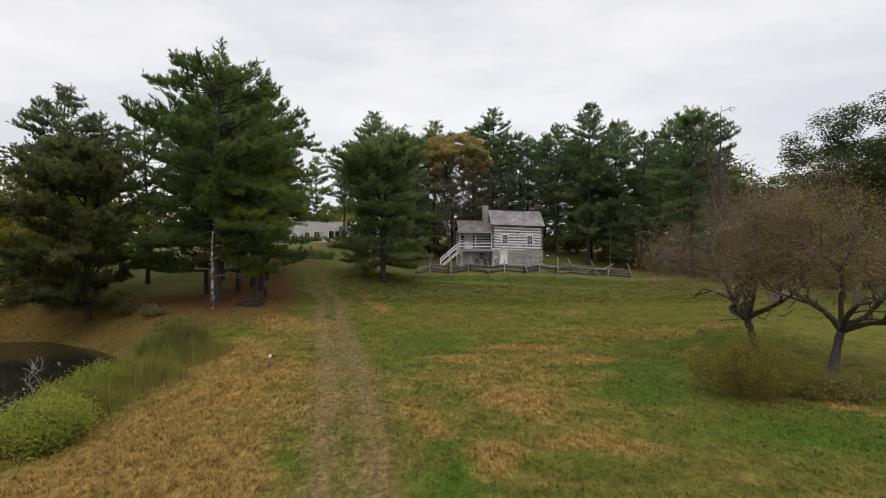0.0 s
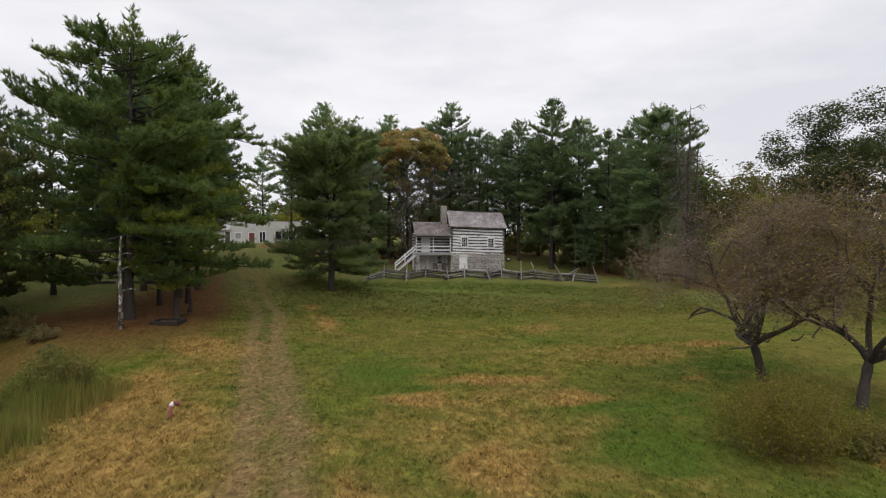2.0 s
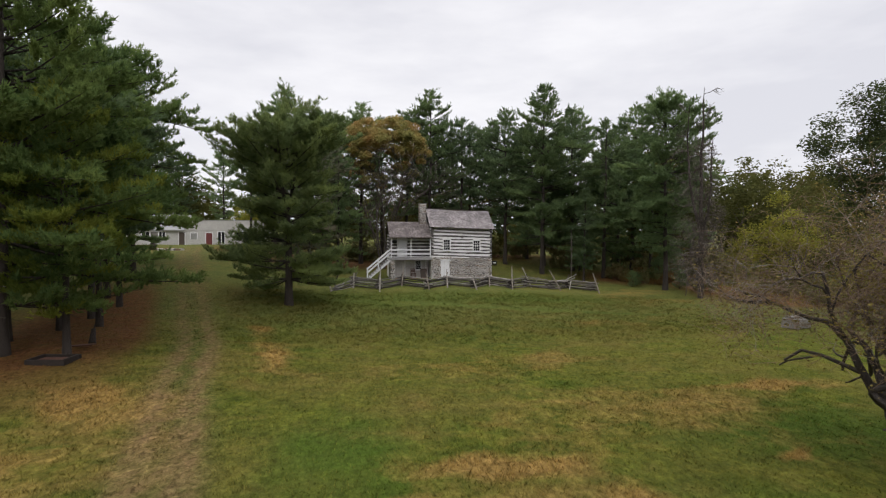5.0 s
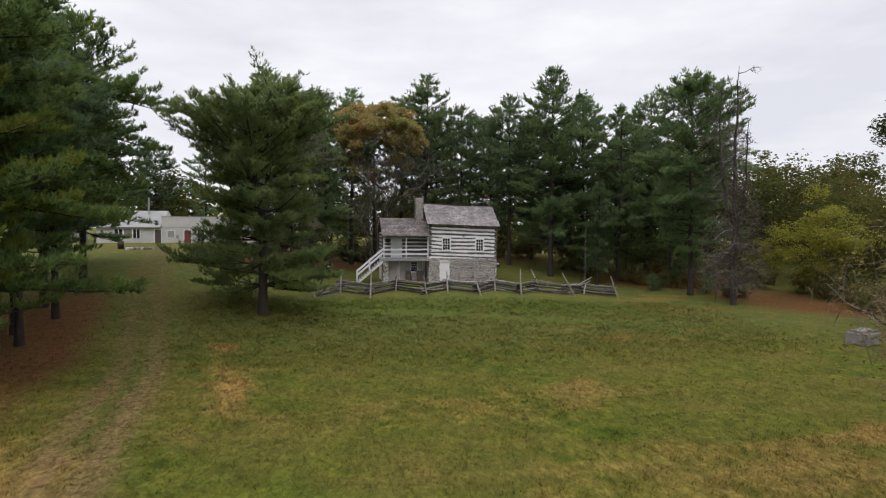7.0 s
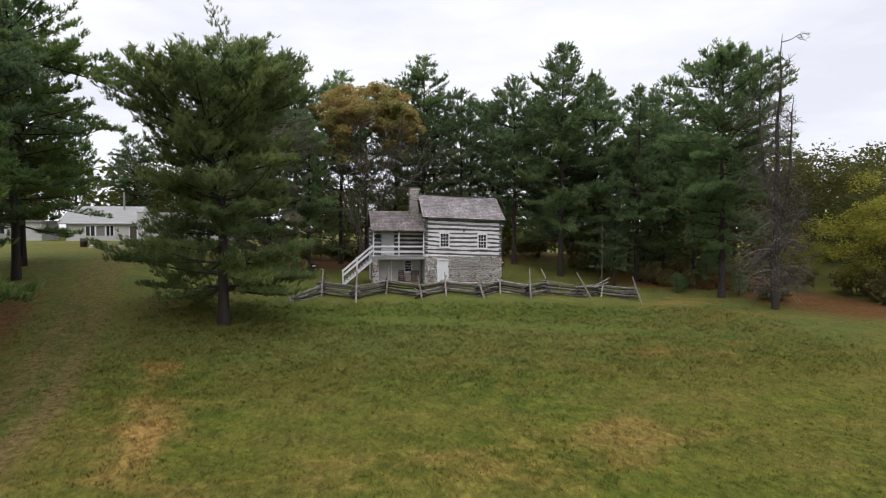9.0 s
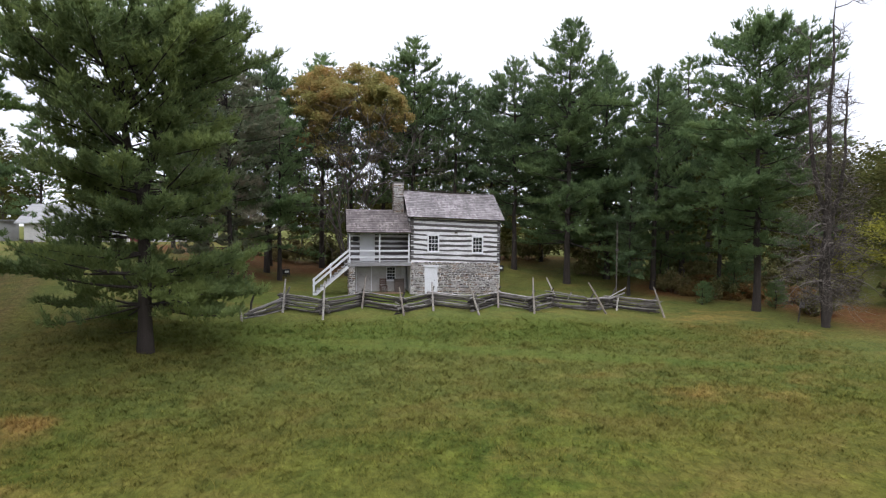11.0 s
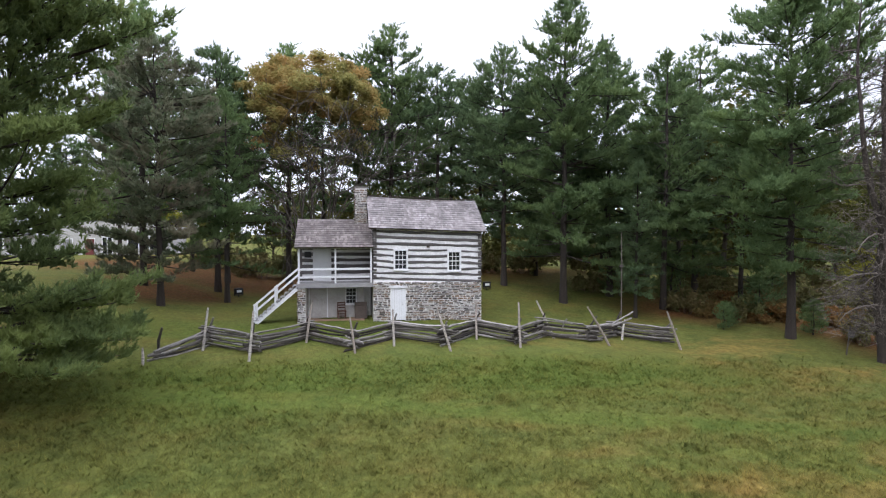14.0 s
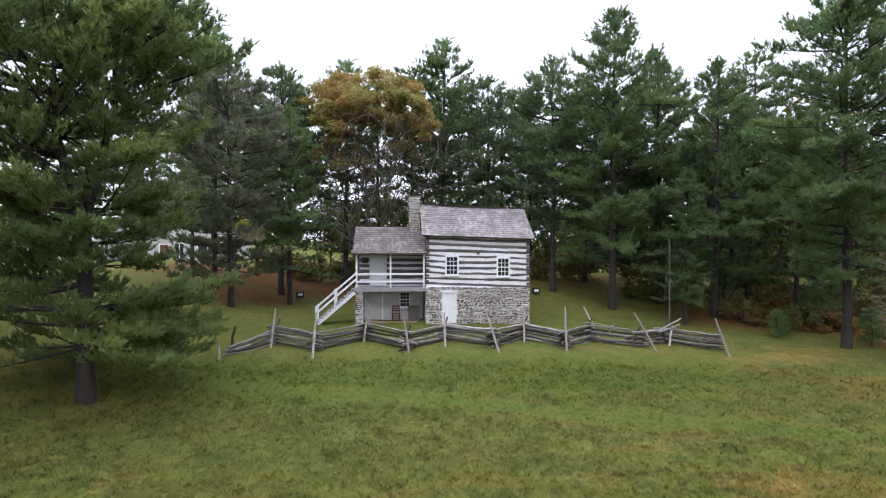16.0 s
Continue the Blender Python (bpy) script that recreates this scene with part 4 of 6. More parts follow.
def slab(x0, x1, z0, z1, y0, y1):
    """A wall piece whose ends follow the dip."""
    s = Shape()
    vs = [(x, y, dip(x, z)) for z in (z0, z1) for x, y in ((x0, y0), (x1, y0), (x1, y1), (x0, y1))]
    return s.add(vs, [(0, 3, 2, 1), (4, 5, 6, 7), (0, 1, 5, 4), (1, 2, 6, 5), (2, 3, 7, 6), (3, 0, 4, 7)])


xs = [0, WINS[0][0], WINS[0][1], WINS[1][0], WINS[1][1], CW]
for i in range(5):
    for z0, z1 in ((STONE_TOP, WZ0), (WZ0, WZ1), (WZ1, WALL_TOP)):
        if i in (1, 3) and z0 == WZ0:
            continue
        part("chinking", slab(xs[i], xs[i + 1], z0, z1, 0.05, 0.24), CHINK, cabin, "white lime chinking between hewn logs")
for nm, x0, x1, y0, y1 in (("side_wall", 0.03, 0.24, 0.24, CD), ("side_wall", CW - 0.24, CW - 0.03, 0.24, CD), ("back_wall", 0.24, CW - 0.24, CD - 0.2, CD)):
    part(nm, slab(x0, x1, STONE_TOP, WALL_TOP, y0, y1), CHINK, cabin)
for x0 in (0.0, CW - 0.2):
    g = Shape()
    z = [dip(x0, WALL_TOP), dip(x0, RIDGE - 0.08)]
    g.add([(x, y, zz) for x in (x0, x0 + 0.2) for y, zz in ((0.05, z[0]), (CD, z[0]), (CD / 2, z[1]))], [(0, 2, 1), (3, 4, 5), (0, 1, 4, 3), (1, 2, 5, 4), (2, 0, 3, 5)])
    part("gable", g, LOG, cabin, "grey gable boarding")

# logs
NLOG = 9
step_z = (WALL_TOP - STONE_TOP) / NLOG
for i in range(NLOG):
    z = STONE_TOP + step_z * (i + 0.42)
    tall = rc.uniform(0.11, 0.18)
    cuts = [(-0.06, CW + 0.06)]
    if WZ0 - 0.13 < z < WZ1 + 0.13:
        cuts = [(-0.06, WINS[0][0] - 0.01), (WINS[0][1] + 0.01, WINS[1][0] - 0.01), (WINS[1][1] + 0.01, CW + 0.06)]
    for a, b in cuts:
        slope = rc.uniform(-0.045, 0.045)
        part("log", hewn((a, 0.10, dip(a, z) - slope), (b, 0.10, dip(b, z) + slope), 0.17, tall), LOG, cabin)
    for x0 in (0.08, CW - 0.08):
        zz = z + step_z * 0.5
        m = Matrix.Translation((x0, 0, dip(x0, zz))) @ Euler((0, 0, radians(90))).to_matrix().to_4x4()
        part("log", turned(hewn((-0.05, 0, 0), (CD + 0.06, 0, 0), 0.2, tall), m), LOG, cabin)
    part("log", hewn((0.2, CD - 0.06, dip(0.2, z)), (CW - 0.2, CD - 0.06, dip(CW - 0.2, z)), 0.17, tall), LOG, cabin)


def sash_window(parent, x0, x1, z0, z1, y, cols, rows, shear, trim=0.09, deep=0.14):
    """A white sash window: casing, sill, glazing bars and single panes."""
    zs = shear((x0 + x1) / 2)
    w = part("window", Shape().box(x0, x0 + trim, y - 0.03, y + deep, z0 + zs, z1 + zs).box(x1 - trim, x1, y - 0.03, y + deep, z0 + zs, z1 + zs).box(x0 + trim, x1 - trim, y - 0.03, y + deep, z1 - trim + zs, z1 + zs).box(x0 + trim, x1 - trim, y - 0.03, y + deep, z0 + zs, z0 + 0.07 + zs), WHITE, parent, "white-painted sash window casing")
    part("sill", Shape().box(x0 - 0.03, x1 + 0.03, y - 0.09, y - 0.032, z0 - 0.05 + zs, z0 + 0.01 + zs), WHITE, w)
    a0, a1, b0, b1 = x0 + trim, x1 - trim, z0 + 0.07 + zs, z1 - trim + zs
    bars = Shape()
    for c in range(1, cols):
        x = a0 + (a1 - a0) * c / cols
        bars.box(x - 0.014, x + 0.014, y + 0.055, y + 0.085, b0, b1)
    for r in range(1, rows):
        z = b0 + (b1 - b0) * r / rows
        t = 0.028 if r * 2 == rows else 0.014
        bars.box(a0, a1, y + 0.052, y + 0.088, z - t, z + t)
    part("glazing_bars", bars, WHITE, w)
    for c in range(cols):
        for r in range(rows):
            px, pz, dx, dz = a0 + (a1 - a0) * c / cols, b0 + (b1 - b0) * r / rows, (a1 - a0) / cols, (b1 - b0) / rows
            part("pane", Shape().box(px + 0.004, px + dx - 0.004, y + 0.066, y + 0.074, pz + 0.004, pz + dz - 0.004), GLASS, w)
    # a dark sheet behind the panes stands in for the room's shade
    part("inner_blind", Shape().box(a0, a1, y + deep - 0.02, y + deep - 0.004, b0, b1), METAL_DARK, w, "dark sheet standing in for the unlit room")
    return w


for a, b in WINS:
    sash_window(cabin, a, b, WZ0, WZ1, 0.02, 3, 4, lambda x: -SAG * x)

# stone base with its door
DX0, DX1, DZ1 = 0.98, 1.86, 1.95
base_front = Shape()
for x0, x1, z0, z1 in ((-0.02, DX0, -0.4, STONE_TOP), (DX0, DX1, DZ1 + 0.07, STONE_TOP), (DX1, CW + 0.02, -0.4, STONE_TOP)):
    piece = slab(x0, x1, z0, z1, 0.02, 0.45)
    base_front.add(piece.v, piece.f)
stone_front = part("stone_base_front", base_front, MORTAR, cabin, "rubble stone wall with pale lime mortar")
for x0, x1, y0, y1 in ((-0.02, 0.43, 0.45, CD + 0.02), (CW - 0.43, CW + 0.02, 0.45, CD + 0.02), (0.43, CW - 0.43, CD - 0.43, CD + 0.02)):
    part("stone_base_side", slab(x0, x1, -0.4, STONE_TOP, y0, y1), MORTAR, cabin)
door = part("door", Shape().box(DX0 + 0.09, DX1 - 0.09, 0.03, 0.08, 0.02, DZ1 - 0.04, bev=0.006), WHITE, cabin, "white plank door, closed")
part("door_frame", Shape().box(DX0, DX0 + 0.09, -0.02, 0.2, 0, DZ1).box(DX1 - 0.09, DX1, -0.02, 0.2, 0, DZ1).box(DX0 - 0.12, DX1 + 0.12, -0.05, 0.2, DZ1 - 0.04, DZ1 + 0.07), WHITE, door)
for i in range(1, 5):
    x = DX0 + 0.09 + i * (DX1 - DX0 - 0.18) / 5
    part("batten_joint", Shape().box(x - 0.004, x + 0.004, 0.024, 0.029, 0.04, DZ1 - 0.06), WHITE_WALL, door)
part("handle", Shape().tube([(DX1 - 0.17, 0.0, 0.9), (DX1 - 0.17, -0.02, 0.95), (DX1 - 0.17, 0.0, 1.0)], [0.012] * 3), METAL_DARK, door, "black iron handle")

# roof
EAVE_OUT, RAKE = 0.28, 0.26


def roof_slope(name, parent, x0, x1, y_eave, z_eave, y_ridge, z_ridge, shear, material, courses, seed, label, bow=0.05):
    """A boarded slope with overlapping courses of split shakes."""
    rr = random.Random(seed)
    e, r = Vector((0, y_eave, z_eave)), Vector((0, y_ridge, z_ridge))
    d = r - e
    n = d.cross(Vector((1, 0, 0))).normalized()
    if n.z < 0:
        n = -n
    deck = Shape()
    cs = []
    for off in (-0.05, 0.0):
        for x in (x0, x1):
            for p in (e, r):
                q = p + n * off
                cs.append((x, q.y, q.z + shear(x)))
    deck.add(cs, [(0, 1, 3, 2), (4, 6, 7, 5), (0, 4, 5, 1), (2, 3, 7, 6), (0, 2, 6, 4), (1, 5, 7, 3)])
    slope = part(name, deck, DARKWOOD, parent, label)
    sh = Shape()
    L = d.length
    u = d.normalized()
    for c in range(courses):
        s0 = c * L / courses - 0.03
        s1 = min(s0 + L / courses * 1.75, L)
        x = x0 - 0.02
        while x < x1:
            w = min(rr.uniform(0.09, 0.2), x1 + 0.02 - x)
            if w < 0.03:
                break
            b0 = s0 + rr.uniform(-0.025, 0.02)
            th = rr.uniform(0.016, 0.03)
            mid = x + w / 2
            sagz = shear(mid) - bow * math.sin(math.pi * (mid - x0) / (x1 - x0)) * (b0 / L)
            p0, p1 = e + u * b0 + n * 0.034, e + u * s1 + n * 0.006
            vs = []
            for xx in (x + 0.003, x + w - 0.003):
                for p, t in ((p0, 0), (p0, th), (p1, 0), (p1, th * 0.5)):
                    q = p + n * t
                    vs.append((xx, q.y, q.z + sagz))
            sh.add(vs, [(0, 1, 3, 2), (4, 6, 7, 5), (0, 4, 5, 1), (1, 5, 7, 3), (0, 2, 6, 4)])
            x += w
    tagged(part("shake_cover", sh, material, slope), kind="stuff")
    return slope


tilt = lambda x: -SAG * x
roof_slope("roof_slope", cabin, -RAKE, CW + RAKE, -EAVE_OUT, WALL_TOP - 0.02, CD / 2, RIDGE, tilt, SHAKE, 15, 1, "weathered grey shake roof, slightly sagging")
roof_slope("roof_slope", cabin, -RAKE, CW + RAKE, CD + EAVE_OUT, WALL_TOP - 0.02, CD / 2, RIDGE, tilt, SHAKE, 15, 2, "weathered grey shake roof, slightly sagging")
part("ridge_board", Shape().beam((-RAKE, CD / 2 - 0.06, RIDGE + 0.06 + tilt(-RAKE)), (CW + RAKE, CD / 2 - 0.06, RIDGE + 0.06 + tilt(CW + RAKE)), 0.16, 0.03), DARKWOOD, cabin)
part("plaque", Shape().box(3.12, 3.32, -0.02, 0.0, 4.28, 4.37), DARKWOOD, cabin, "small dark plaque on the logs")

# chimney against the left gable
chimney = part("chimney", Shape().box(-1.08, -0.08, CD / 2 - 0.75, CD / 2 + 0.75, -0.2, 4.7).box(-0.98, -0.27, CD / 2 - 0.5, CD / 2 + 0.5, 4.7, 7.92), MORTAR, cabin, "rubble stone chimney")
part("chimney_cap", Shape().box(-1.02, -0.23, CD / 2 - 0.55, CD / 2 + 0.55, 7.922, 8.02), ROCK, chimney)

# porch wing
PX0, PX1, PF = -4.31, -0.02, 2.24       # along the front; floor height
PD, PB = 1.35, 5.2                        # porch depth, back of the wing
PE, PR = 4.30, 6.0                       # eave and ridge heights
wing = thing("porch_wing", "lower log wing with open gallery porch over a whitewashed cellar", "porch", pose(CX, CY, CZ))
part("porch_floor", Shape().box(PX0 - 0.04, PX1, 0.0, PD, PF - 0.05, PF).box(PX0 - 0.04, PX1, -0.03, 0.02, PF - 0.24, PF - 0.052), FLOORWOOD, wing, "grey-painted porch floor with fascia")
for x in np.arange(PX0 + 0.2, PX1, 0.6):
    part("joist", Shape().box(x, x + 0.07, 0.03, PD, PF - 0.2, PF - 0.052), FLOORWOOD, wing)
part("cellar_wall", Shape().box(PX0, PX1 - 0.5, PD + 0.02, PD + 0.4, -0.3, PF - 0.02), WHITE_WALL, wing, "whitewashed stone cellar wall")
pillar = part("stone_pillar", Shape().box(PX0, PX0 + 0.42, 0.04, PD + 0.018, -0.4, PF - 0.25), MORTAR, wing, "rubble stone end pier")
part("side_wall", Shape().box(PX0, PX0 + 0.4, PD + 0.42, PB, -0.4, PF - 0.02), MORTAR, wing)
part("back_wall", Shape().box(PX0, PX1 - 1.0, PB - 0.2, PB, PF, PE + 0.3), CHINK, wing)
part("porch_wall", Shape().box(PX0 + 0.02, PX1, PD + 0.06, PD + 0.2, PF, PE + 0.55), CHINK, wing, "white chinking behind the porch logs")
part("end_wall", Shape().box(PX0 + 0.02, PX0 + 0.2, PD + 0.21, PB, PF, PE + 0.3), CHINK, wing)
for i in range(6):
    z = PF + 0.2 + i * 0.36
    segs = [(PX0 - 0.03, -3.52), (-2.44, PX1)] if i < 6 else [(PX0 - 0.03, PX1)]
    for a, b in segs:
        part("log", hewn((a, PD + 0.1, z), (b, PD + 0.1, z), 0.17, 0.2), LOG, wing)
    m = Matrix.Translation((PX0 + 0.07, 0, z + 0.18)) @ Euler((0, 0, radians(90))).to_matrix().to_4x4()
    part("log", turned(hewn((PD, 0, 0), (PB, 0, 0), 0.18, 0.2), m), LOG, wing)
udoor = part("upper_door", Shape().box(-3.42, -2.54, PD - 0.03, PD + 0.01, PF + 0.02, PF + 1.82, bev=0.005), WHITE, wing, "white door onto the gallery")
part("door_frame", Shape().box(-3.51, -3.43, PD - 0.06, PD + 0.01, PF, PF + 1.9).box(-2.53, -2.45, PD - 0.06, PD + 0.01, PF, PF + 1.9).box(-3.43, -2.53, PD - 0.06, PD + 0.01, PF + 1.83, PF + 1.9), WHITE, udoor)
part("shutter", Shape().box(-4.0, -3.6, PD - 0.04, PD + 0.01, PF + 1.45, PF + 1.8, bev=0.01), METAL_DARK, wing, "small black shuttered opening")
ldoor = part("cellar_door", Shape().box(-3.72, -2.72, PD - 0.03, PD + 0.018, 0.12, 1.82, bev=0.005), WHITE_WALL, wing, "pale whitewashed cellar door")
part("handle", Shape().tube([(-2.84, PD - 0.04, 0.95), (-2.84, PD - 0.06, 1.0), (-2.84, PD - 0.04, 1.05)], [0.012] * 3), METAL_DARK, ldoor)
for x in (-3.78, -2.718):
    part("door_post", Shape().box(x, x + 0.058, PD - 0.05, PD + 0.018, 0.1, 1.9), WHITE, ldoor)
sash_window(wing, -1.62, -0.96, 0.86, 1.86, PD - 0.06, 3, 4, lambda x: 0.0, 0.05, 0.075)
part("cellar_step", Shape().box(PX0 + 0.42, PX1 - 0.5, 0.3, PD, -0.3, 0.06), BARE_EARTH, wing, "worn orange-brown brick paving")

for x in (PX0 + 0.06, PX0 + 2.12, PX1 - 0.13):
    part("post", Shape().box(x - 0.05, x + 0.05, 0.03, 0.13, PF, PE - 0.06, bev=0.008), WHITE, wing)
for z in (PF + 0.36, PF + 0.82):
    for a, b in ((PX0 + 0.11, PX0 + 2.07), (PX0 + 2.17, PX1 - 0.18)):
        part("rail", Shape().box(a, b, 0.06, 0.10, z - 0.055, z + 0.055, bev=0.006), WHITE, wing)
part("eave_beam", Shape().box(PX0 - 0.05, PX1, 0.02, 0.14, PE - 0.06, PE + 0.1), WHITE, wing)
roof_slope("roof_slope", wing, PX0 - 0.14, PX1 - 0.03, -0.22, PE + 0.02, 2.8, PR, lambda x: 0.0, SHAKE_BROWN, 13, 3, "brown-grey shake porch roof", 0.02)
roof_slope("roof_slope", wing, PX0 - 0.14, PX1 - 1.0, PB + 0.4, PE + 0.3, 2.8, PR, lambda x: 0.0, SHAKE_BROWN, 11, 4, "brown-grey shake porch roof", 0.02)

# outside stair
stair = thing("outdoor_stair", "white wooden stair with railing up to the cabin gallery", "stairs", pose(CX, CY, CZ))
SX0, SX1, SN = PX0 - 2.42, PX0 - 0.05, 10
SB, ST = 0.08, PF - 0.02
for y in (0.05, 0.95):
    part("stringer", Shape().beam((SX0 + 0.05, y, SB - 0.1), (SX1, y, ST - 0.26), 0.05, 0.2), WHITE, stair)
for i in range(SN):
    t = (i + 0.6) / SN
    x, z = SX0 + (SX1 - SX0) * t, SB + (ST - SB) * t
    part("tread", Shape().box(x - 0.14, x + 0.12, 0.0, 1.0, z - 0.025, z + 0.02), FLOORWOOD, stair)
    part("riser", Shape().box(x + 0.095, x + 0.115, 0.03, 0.97, z + 0.022, z + (ST - SB) / SN - 0.03), WHITE, stair)
for y in (0.05, 0.95):
    for t, tall in ((0.02, 1.02), (0.5, 1.0)):
        x, z = SX0 + (SX1 - SX0) * t, SB + (ST - SB) * t
        part("newel", Shape().box(x - 0.05, x + 0.05, y - 0.05, y + 0.05, z - 0.15, z + tall, bev=0.008), WHITE, stair)
    for up in (0.55, 0.92):
        part("handrail", Shape().beam((SX0, y, SB + up + 0.03), (SX1 + 0.08, y, ST + up - 0.02), 0.05, 0.11, bev=0.006), WHITE, stair)

# rubble stones
STONES = []
for k in range(10):
    r = random.Random(100 + k)
    bm = bmesh.new()
    bmesh.ops.create_cube(bm, size=1)
    bmesh.ops.bevel(bm, geom=bm.edges[:], offset=0.14, segments=1, affect="EDGES")
    for v in bm.verts:
        v.co += Vector((r.uniform(-0.09, 0.09), r.uniform(-0.06, 0.06), r.uniform(-0.11, 0.11)))
    me = bpy.data.meshes.new("stone")
    bm.to_mesh(me)
    bm.free()
    me.materials.append(STONE)
    STONES.append(me)


def rubble(parent, x0, x1, z0, z1, y, seed, hole=None, axis="x", row=0.064, joint=0.044, sizes=(0.09, 0.34), shear=None):
    """Coursed rubble laid against a mortar face; each stone is its own piece, past 300 one joined infill."""
    r = random.Random(seed)
    laid = []
    z = z0
    while z < z1 - 0.04:
        hh = min(r.uniform(row * 0.6, row * 1.7), z1 - z)
        x = x0 + r.uniform(-0.1, 0.0)
        while x < x1 - 0.05:
            w = r.uniform(*sizes)
            a, b = max(x, x0), min(x + w, x1)
            x += w + joint * r.uniform(0.6, 1.8)
            if b - a < 0.07:
                continue
            if hole and b > hole[0] and a < hole[1] and z < hole[2]:
                if a < hole[0]:
                    b = hole[0]
                elif b > hole[1]:
                    a = hole[1]
                else:
                    continue
                if b - a < 0.07:
                    continue
            cz = z + hh / 2 + r.uniform(-0.012, 0.012) + (shear((a + b) / 2) if shear else 0)
            tall = hh * r.uniform(0.7, 1.0)
            deep = r.uniform(0.09, 0.15)
            place = ((a + b) / 2, y, cz) if axis == "x" else (y, (a + b) / 2, cz)
            size = (b - a, deep, tall) if axis == "x" else (deep, b - a, tall)
            lean = (0, r.uniform(-0.08, 0.08), 0) if axis == "x" else (r.uniform(-0.08, 0.08), 0, 0)
            laid.append((r.choice(STONES), Matrix.LocRotScale(place, Euler(lean), size)))
        z += hh + joint * 0.75
    r.shuffle(laid)
    for me, m in laid[:300]:
        ob = new("stone", me)
        ob.parent = parent
        ob.matrix_basis = m
    if len(laid) > 300:
        fill = Shape()
        for me, m in laid[300:]:
            fill.add([m @ v.co for v in me.vertices], [tuple(p.vertices) for p in me.polygons])
        tagged(part("stone_infill", fill, STONE_FILL, parent), kind="stuff")


rubble(stone_front, -0.02, CW + 0.02, -0.05, STONE_TOP - 0.02, 0.02, 7, (DX0 - 0.02, DX1 + 0.02, DZ1 + 0.08), shear=lambda x: -SAG * x * 0.55)
rubble(chimney, CD / 2 - 0.5, CD / 2 + 0.5, 5.0, 7.9, -0.98, 8, axis="y")
rubble(chimney, -0.98, -0.27, 4.6, 7.9, CD / 2 - 0.5, 9)
rubble(pillar, PX0, PX0 + 0.42, -0.05, PF - 0.26, 0.04, 10)
rubble(pillar, 0.04, PD, -0.05, PF - 0.26, PX0, 11, axis="y")

# ---- split-rail fence ----


def rail_shapes(material, seed, count):
    """Crooked split rails, one metre long, to be stretched between two corners."""
    shapes = []
    for k in range(count):
        r = random.Random(seed + k)
        s = Shape()
        n, sag = 6, r.uniform(-0.10, 0.05)
        pts = [(i / n, r.uniform(-0.03, 0.03), r.uniform(-0.03, 0.03) + sag * 4 * (i / n) * (1 - i / n)) for i in range(n + 1)]
        s.tube(pts, [r.uniform(0.042, 0.068) for _ in pts], 4 if k % 2 else 5)
        shapes.append(s.mesh("rail", material))
    return shapes


RAILS, TOP_RAILS = rail_shapes(RAIL, 300, 8), rail_shapes(RAIL_PALE, 320, 4)
CORNERS = [(0.55, 65.4), (2.25, 67.3), (4.40, 66.1), (6.75, 68.1), (9.05, 65.9), (11.1, 67.5), (13.5, 66.3), (15.5, 68.1), (17.35, 66.6), (19.5, 68.8), (22.0, 67.9), (24.25, 69.3), (26.4, 67.7)]
# foot of each leaning stake, its lean along the fence and its height
STAKES = [(0.2, 64.6, -0.2, 0.62), (2.15, 66.6, 0.11, 1.92), (4.48, 64.8, 0.11, 2.12), (6.77, 67.6, 0.27, 2.0), (9.1, 65.4, -0.22, 1.6), (11.0, 66.3, 0.0, 1.7), (13.63, 65.45, -0.54, 1.93), (15.4, 67.4, 0.13, 1.8), (17.3, 65.95, 0.1, 2.2), (20.1, 68.6, -0.8, 2.05), (22.6, 67.0, -0.97, 2.05), (24.2, 68.6, 0.5, 1.05), (26.5, 66.5, -0.44, 2.0)]
fr = random.Random(12)
fence = thing("fence", "zigzag split-rail fence of weathered grey rails and stakes", "fence")


def lay_rail(shapes, a, b, thick):
    ob = new("rail", fr.choice(shapes))
    ob.parent = fence
    ob.matrix_basis = Matrix.LocRotScale(a, (b - a).to_track_quat("X", "Z"), ((b - a).length, thick, thick))


for i in range(len(CORNERS) - 1):
    (xa, ya), (xb, yb) = CORNERS[i], CORNERS[i + 1]
    lift = 0.06 if i % 2 else 0.0
    for k in range(8):
        z = 0.05 + 0.112 * k + lift
        a = Vector((xa, ya, h1(xa, ya) + z + fr.uniform(-0.05, 0.05)))
        b = Vector((xb, yb, h1(xb, yb) + z + fr.uniform(-0.05, 0.05)))
        if i == 0:
            a.z = h1(xa, ya) + 0.08 + 0.045 * k
        d = (b - a).normalized()
        a = a - d * fr.uniform(0.15, 0.6) + Vector((0, fr.uniform(-0.08, 0.08), 0))
        b = b + d * fr.uniform(0.15, 0.6) + Vector((0, fr.uniform(-0.08, 0.08), fr.uniform(-0.05, 0.05)))
        lay_rail(TOP_RAILS if k == 7 or fr.random() < 0.12 else RAILS, a, b, fr.uniform(0.75, 1.3))
    # a broken short rail jammed into the stack
    for k in range(2):
        d = Vector((xb - xa, yb - ya, 0)).normalized()
        a = Vector((xb, yb, h1(xb, yb) + fr.uniform(0.15, 0.75))) - d * fr.uniform(0.4, 0.9)
        lay_rail(RAILS, a, a + d * fr.uniform(0.7, 1.2) + Vector((0, 0, fr.uniform(-0.25, 0.25))), fr.uniform(0.7, 1.0))
